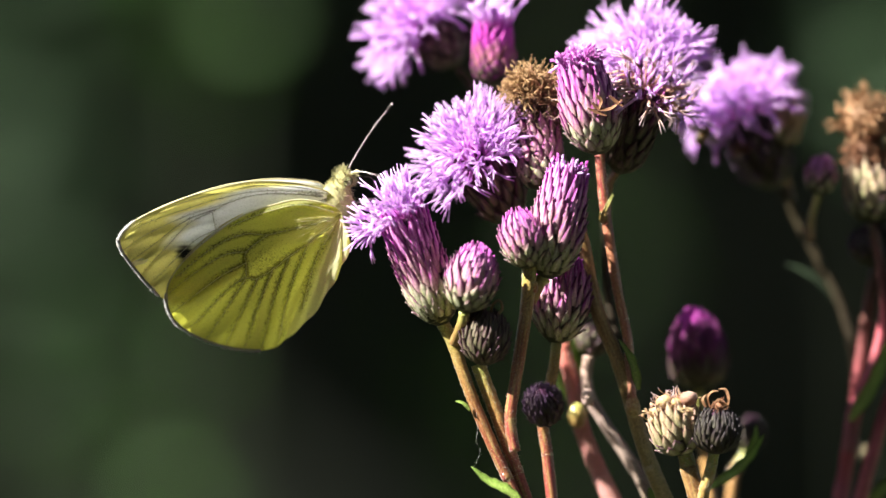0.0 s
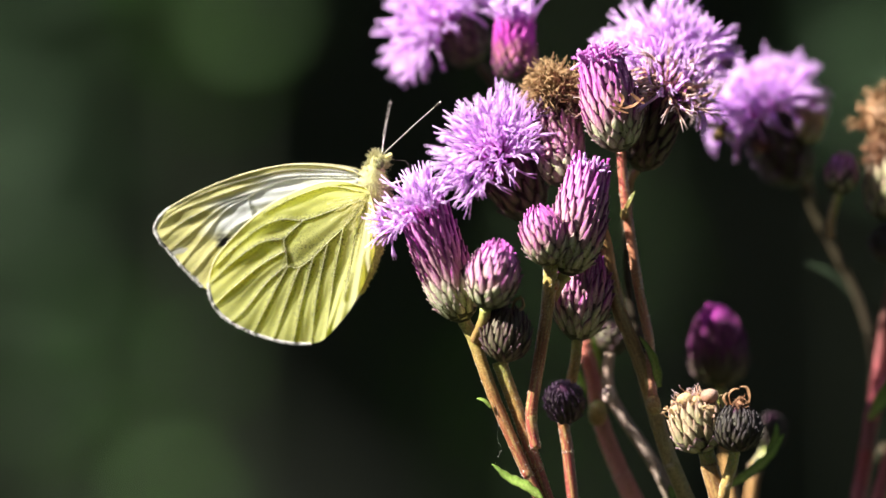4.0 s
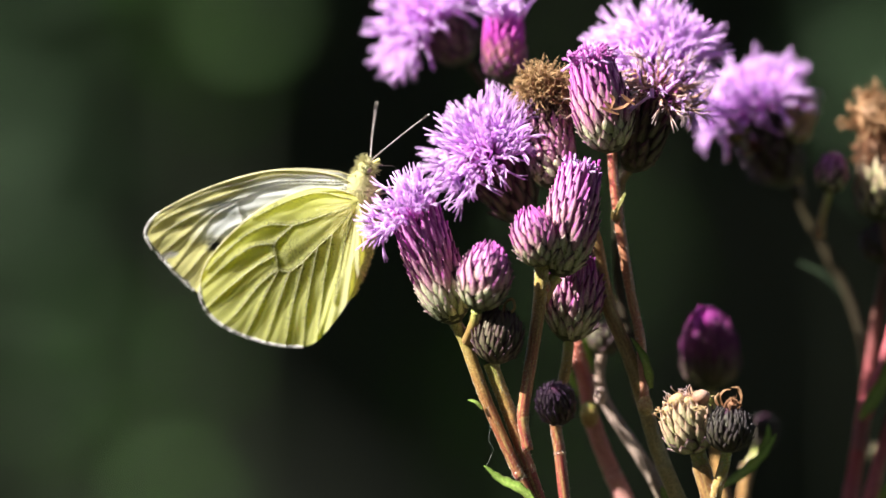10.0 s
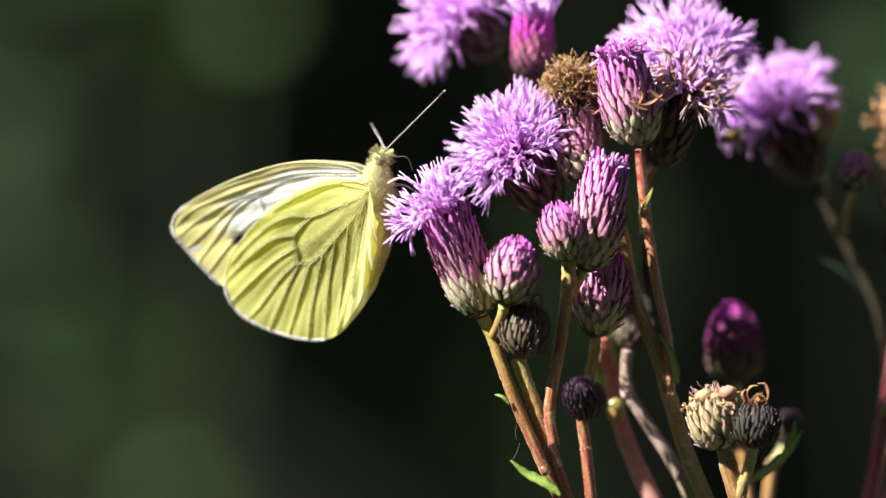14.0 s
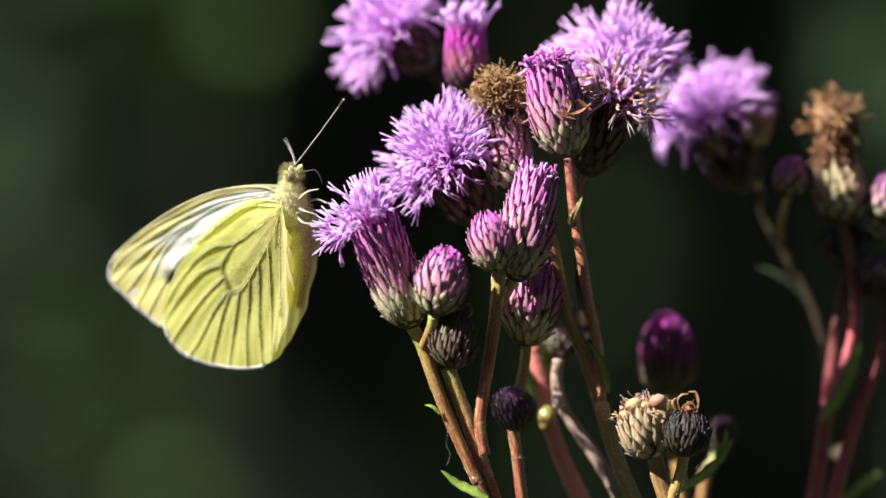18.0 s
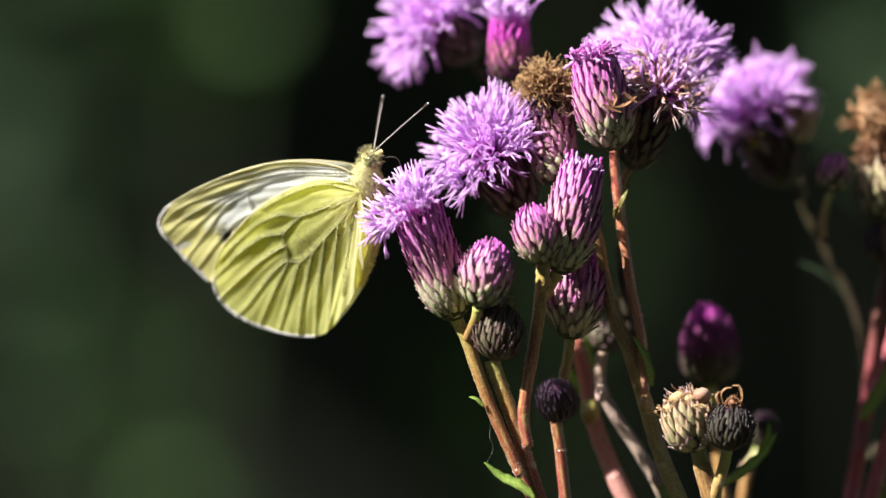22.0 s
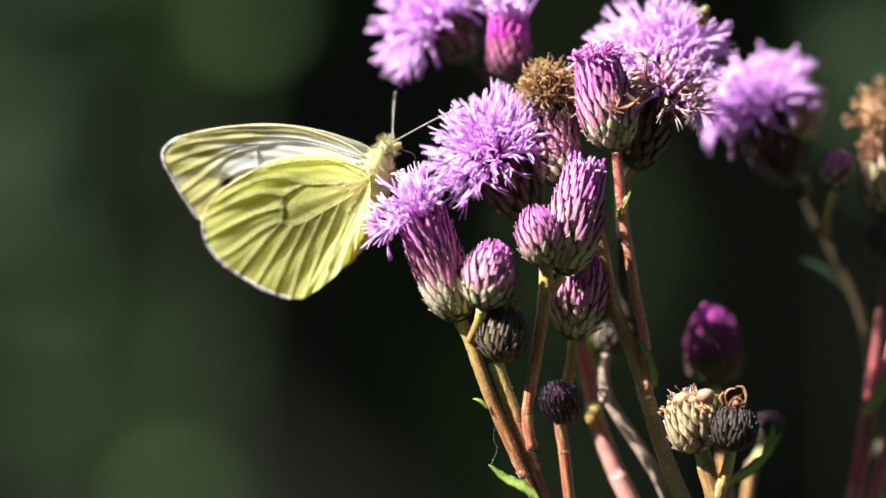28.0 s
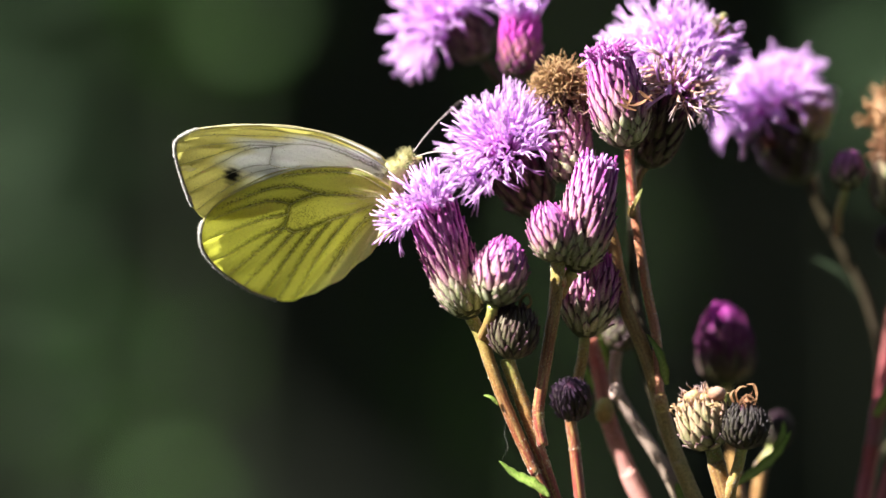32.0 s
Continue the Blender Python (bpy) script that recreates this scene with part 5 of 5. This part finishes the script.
SWAY_D = [
    (0, 0, 0, -0), (0.5, 24.4, -1.3, -0.29), (1, 54.6, -5.7, -0.65), (1.5, 77.1, -7.4, -0.91), (2, 83.3, -9.3, -0.98), (2.5, 68.8, -8.8, -0.81),
    (3, 44.1, -5.2, -0.52), (3.5, 36.2, -2.9, -0.43), (5.5, 43, -5.5, -0.51), (6, 22, -2.5, -0.26), (6.5, 35, -5.5, -0.41), (7, 83, -11.5, -0.98),
    (7.5, 123, -15.5, -1.45), (8, 135, -17.5, -1.6), (8.5, 100, -14.5, -1.18), (9, 45, -6.5, -0.53), (9.5, 16, -3.5, -0.19), (10, 20, -3.5, -0.24),
    (10.5, 40, -8.5, -0.47), (11, 55, -9.5, -0.65), (11.5, 48, -8.5, -0.57), (12, 22, -3.5, -0.26), (12.5, 13, -2.5, -0.15), (13, 25, -2.5, -0.3),
    (13.5, 54, -6.5, -0.64), (15.5, 69, -8.5, -0.82), (16, 14, -2.5, -0.17), (16.5, -24, 0.5, 0.28), (17, -38, 2.5, 0.45), (17.5, -49, 2.5, 0.58),
    (18, -55, 3.5, 0.65), (18.5, -59, 5.5, 0.7), (19, -79, 8.5, 0.93), (19.5, -92, 8.5, 1.09), (20, -79, 3.5, 0.93), (20.5, -33, -2.5, 0.39),
    (21, 13, -6.5, -0.15), (21.5, 32, -6.5, -0.38), (22, 22, -3.5, -0.26), (22.5, 3, -0.5, -0.04), (23, -3, -2.5, 0.04), (23.5, -1, -3.5, 0.01),
    (24, 14, -6.5, -0.17), (24.5, 21.6, -6.5, -0.26), (25, 27.8, -6.5, -0.33), (25.5, 32.3, -6.5, -0.38), (27.5, 43.1, -9.6, -0.51), (28, 29.3, -8, -0.35),
    (28.5, 33.9, -8, -0.4), (29, 63, -9.6, -0.74), (29.5, 93.6, -12.6, -1.11), (30, 105.8, -12.6, -1.25), (30.5, 82.9, -12.6, -0.98), (31, 52.3, -9.6, -0.62),
    (31.5, 35.4, -8, -0.42), (32, 49.2, -9.6, -0.58),
]


def swayed(ob, rows, middle, y, gain=1.0):
    k = UNIT * (1 + y)
    c = at(*middle, y)
    base = Matrix.Translation(plant_base[ob.name])
    out = []
    for t, dx, dy, turn in rows:
        m = Matrix.Translation(c + Vector((dx * k, 0, -dy * k))) @ Matrix.Rotation(radians(-turn * gain), 4, "Y") @ Matrix.Translation(-c)
        out.append((t, m @ base))
    walk(ob, out)


def motions():
    swayed(plant_a, SWAY_A, (1000, 450), 0.0)
    swayed(plant_b, SWAY_B, (800, 90), 0.021)
    swayed(plant_c, SWAY_C, (1235, 600), 0.0235)
    swayed(plant_d, SWAY_D, (1405, 180), 0.031)
    # the butterfly: seconds, head, in-plane angle, lean of the top, yaw of the wing tip away
    rows = []
    for t, hx, hy, turn, lean, yaw in BUTTERFLY:
        rows.append((t, Matrix.Translation(at(hx, hy, 0.003)) @ Matrix.Rotation(radians(turn), 4, "Y") @ Matrix.Rotation(radians(-lean), 4, "X") @ Matrix.Rotation(radians(-yaw), 4, "Z")))
    walk(butterfly, rows)
    # wings: they open once, about the body's line
    a, b = wp(592, 330), wp(596, 470)
    for obs, col in (((fore_near, 4), (hind_near, 1)), 1), (((fore_far, 2), (hind_far, 2)), 2):
        for ob, c in obs:
            swings = HIND_SWING if ob in (hind_near, hind_far) else FORE_SWING
            swing = np.interp([r[0] for r in FLAP], [q[0] for q in swings], [q[1] for q in swings])
            walk(ob, [(r[0], Matrix.Translation(a) @ Matrix.Rotation(radians((r[3] if col == 2 else 0) + w), 4, "Y") @ Matrix.Rotation(radians(r[c]), 4, b - a) @ Matrix.Translation(-a)) for r, w in zip(FLAP, swing)])
    for ob, root, rows in ((ant_near, ANT_NEAR, FEEL_NEAR), (ant_far, ANT_FAR, FEEL_FAR)):
        walk(ob, [(t, Matrix.Translation(root) @ frame_of((x, y, z), (0.3, -1, 0.1))) for t, x, y, z in rows])
    walk(fly, [(t, Matrix.Translation(at(x, y, d)) @ pose(0, 0, 0, 0, rot, tw)) for t, x, y, d, rot, tw in FLY])


BUTTERFLY = [
    (0, 610, 315.7, 6.5, -19.3, -16.8), (0.5, 636, 310.7, 6.5, -19.3, -16.8), (1, 672, 299.7, 8.3, -19.3, -17.4), (1.2, 682, 293.7, 8.3, -19.3, -17.4), (1.3, 683, 287, 1.6, 4, 0), (1.5, 696, 282, 1.6, 14, 0),
    (1.6, 701, 279, 1.6, 8, 0), (1.7, 712.8, 278, 1.8, -8.1, 7.2), (2, 723.8, 275, 1.8, -7.1, 7.2), (2.5, 707.8, 279, 1.8, -7.1, 7.2), (3, 680.8, 287, 1.4, -7.1, 7.4), (3.5, 671.8, 287, 0.5, -7.1, 5.8),
    (5.5, 663.8, 284, -1.8, -7.1, 13.6), (6, 641.8, 287, -2.5, -7.1, 14.6), (6.5, 657.8, 286, -2.2, -7.4, 14.6), (7, 700.8, 278, -2.3, -7.8, 14.4), (7.5, 737.5, 274.7, -1.7, -7.9, 13.5), (8, 748.2, 273.4, -2.2, -8, 12.2),
    (8.5, 717.9, 280, -1.3, -8.2, 11.5), (9, 667.6, 288.7, -1, -8.3, 11.7), (9.5, 644.4, 293.4, -1.3, -10.3, 10), (10, 649.1, 296, -1.2, -12.1, 8.5), (10.5, 671.8, 293.7, -0.7, -14, 6.4), (11, 690.5, 291.4, 0.2, -13.5, 5.5),
    (11.5, 679.2, 291.2, -0.4, -12.2, 7.5), (12, 649.8, 293, -1.3, -11.5, 11.5), (12.5, 637.5, 291.7, -1.7, -10.8, 14.3), (13, 650.2, 287.5, -2.1, -10.1, 16.3), (13.5, 674.9, 280.3, -2.2, -9.5, 17.8), (15.5, 662.5, 281.4, -6.8, -5.2, 23.8),
    (16, 602.2, 293.2, -7.4, -4.3, 26.8), (16.5, 563.1, 299.7, -7.5, -3.6, 27.4), (17, 539.9, 305.1, -8.5, -3, 26.5), (17.5, 526.8, 307.6, -8.9, -2.4, 26.9), (18, 516.6, 310.1, -9.9, -1.7, 27.6), (18.5, 517.5, 310.3, -8, -1, 28),
    (19, 503.2, 308.5, -8.5, -0.5, 25.4), (19.5, 498.1, 310.7, -6.6, -2.2, 23.5), (20, 516.9, 307.8, -8.9, -3.9, 21.7), (20.5, 572.1, 298, -7.2, -6.4, 17.9), (21, 626.3, 288.2, -6.1, -8.8, 17.4), (21.5, 655.6, 281.4, -4.7, -11.3, 17.2),
    (22, 655.1, 280.6, -3.5, -13.8, 17), (22.5, 638.7, 283.8, -4, -15.4, 16), (23, 630.3, 287.9, -4.3, -17, 14.2), (23.5, 631.8, 289.1, -4.4, -17.7, 14.1), (24, 651.4, 286.3, 2.3, -18.3, 15.7), (24.5, 663.4, 283.3, 2.8, -18.7, 16.7),
    (25, 671.4, 282.3, 4.5, -19.1, 18.1), (25.5, 681.4, 282.3, 8.3, -19.5, 19.5), (27.5, 700.4, 257.3, 11.3, -21.1, 12.7), (28, 685.4, 261.3, 10.9, -21.5, 12.5), (28.5, 693.4, 259.3, 9, -24.5, 12.5), (29, 726.8, 266.5, 17.7, -19.9, -24.6),
    (29.5, 765.8, 265.5, 23.5, -21.4, -21.2), (30, 774.8, 271.5, 22.2, -22.9, -16.6), (30.5, 744.8, 279.5, 21, -22.4, -16.6), (31, 725.8, 279.5, 25, -21.9, -17), (31.5, 705.8, 284.5, 26.2, -21.4, -24.4), (32, 719.8, 284.5, 25.3, -20.9, -20),
]
FLAP = [
    (0, 0, 0, 0, 0), (1.2, 0, 0, 0, 0), (1.3, -20, 12, 6, -18), (1.4, -34, 18, 0, -30), (1.5, -64, 24, -10, -50), (1.6, -20, 8, -2, -18),
    (1.7, 0, 0, 0, 0), (3, 0, 0, 0, 0), (7, 0, 0, 0, 0), (10, 0, 0, 0, 0), (13, 0, 0, 0, 0), (16, 0, 0, 0, 0), (18, 0, 0, 0, 0), (20, 0, 0, 0, 0), (22, 0, 0, 0, 0), (25, 0, 0, 0, 0), (28, 0, 0, 0, 0), (29, 0, 0, 0, 0), (32, 0, 0, 0, 0),
]
# seconds, degrees by which each pair of wings is turned on the body, forward or back
FORE_SWING = [(0, 0), (28, 0), (29, 3.2), (32, 3.2)]
HIND_SWING = [(0, 0), (28, 0), (29, -1.7), (32, -1.7)]
FEEL_NEAR = [
    (0, 0.077, -0.952, 0.297), (1.1, 0.068, -0.95, 0.307), (1.3, 0.515, -0.78, 0.356), (2, 0.711, -0.355, 0.607), (6, 0.692, -0.252, 0.676), (9, 0.714, -0.314, 0.627),
    (12, 0.782, 0.053, 0.622), (13, 0.673, 0.322, 0.673), (16, 0.702, 0.267, 0.66), (19, 0.703, 0.15, 0.695), (21, 0.763, -0.135, 0.631), (23, 0.751, -0.179, 0.635),
    (24.5, 0.715, 0.212, 0.665), (27.5, 0.734, 0.1, 0.672), (28.5, 0.767, 0.133, 0.627), (28.8, 0.752, -0.363, 0.551), (29, 0.559, -0.632, 0.537), (30, 0.284, -0.769, 0.571),
    (32, 0.165, -0.832, 0.529),
]
FEEL_FAR = [
    (0, 0.59, 0.482, 0.648), (1.1, 0.572, 0.487, 0.661), (1.3, 0.376, 0.593, 0.712), (2, 0.171, 0.863, 0.475), (6, -0.157, 0.838, 0.522), (9, -0.032, 0.858, 0.512),
    (12, -0.215, 0.918, 0.332), (13, -0.4, 0.899, 0.179), (16, -0.517, 0.812, 0.273), (19, -0.463, 0.812, 0.356), (21, -0.222, 0.875, 0.432), (23, -0.098, 0.91, 0.403),
    (24.5, -0.354, 0.912, 0.209), (27.5, -0.282, 0.935, 0.213), (28.5, -0.174, 0.96, 0.221), (28.8, 0.286, 0.825, 0.488), (29, 0.47, 0.654, 0.592), (30, 0.513, 0.726, 0.458),
    (32, 0.508, 0.665, 0.546),
]
FLY = [
    (0, 1243, 240, 0.0211, 30, 0), (3.5, 1275, 235, 0.0211, 30, 0), (6, 1258, 236, 0.0211, 40, 0), (9, 1308, 240, 0.0211, 60, 0), (13, 1290, 240, 0.0211, 60, 0), (16, 1300, 250, 0.0211, 50, 0),
    (19, 1243, 255, 0.0211, 40, 0), (21, 1330, 250, 0.0211, 40, 0), (23, 1335, 250, 0.0211, 40, 0), (23.8, 1355, 265, 0.0211, 85, 0), (24, 1398, 220, 0.0186, 20, 0), (24.1, 1420, 215, 0.0124, 10, 20),
    (24.2, 1325, 200, 0.00248, 20, 30), (24.3, 1308, 205, 0, 30, 30), (24.4, 1352, 190, 0, 10, 0), (24.6, 1436, 96, 0.00248, 0, 0), (24.8, 1380, 85, 0.0124, 0, 0), (25, 1298, 83, 0.0155, 0, 0),
    (25.2, 1328, 85, 0.0155, 0, 0), (25.4, 1288, 95, 0.0155, 0, 0), (25.5, 1295, 130, 0.0149, 10, 0), (27.5, 1252, 22, 0.0112, 30, 40), (28, 1242, 34, 0.0112, 30, 40), (28.5, 1250, 32, 0.0112, 20, 40),
    (29, 1283, 28, 0.0112, 20, 40), (29.5, 1315, 26, 0.0112, 20, 40), (30, 1325, 24, 0.0112, 20, 40), (30.5, 1302, 28, 0.0112, 20, 40), (31, 1272, 40, 0.0112, 20, 40), (31.5, 1262, 46, 0.0112, 20, 40),
    (32, 1276, 48, 0.0112, 20, 40),
]


motions()
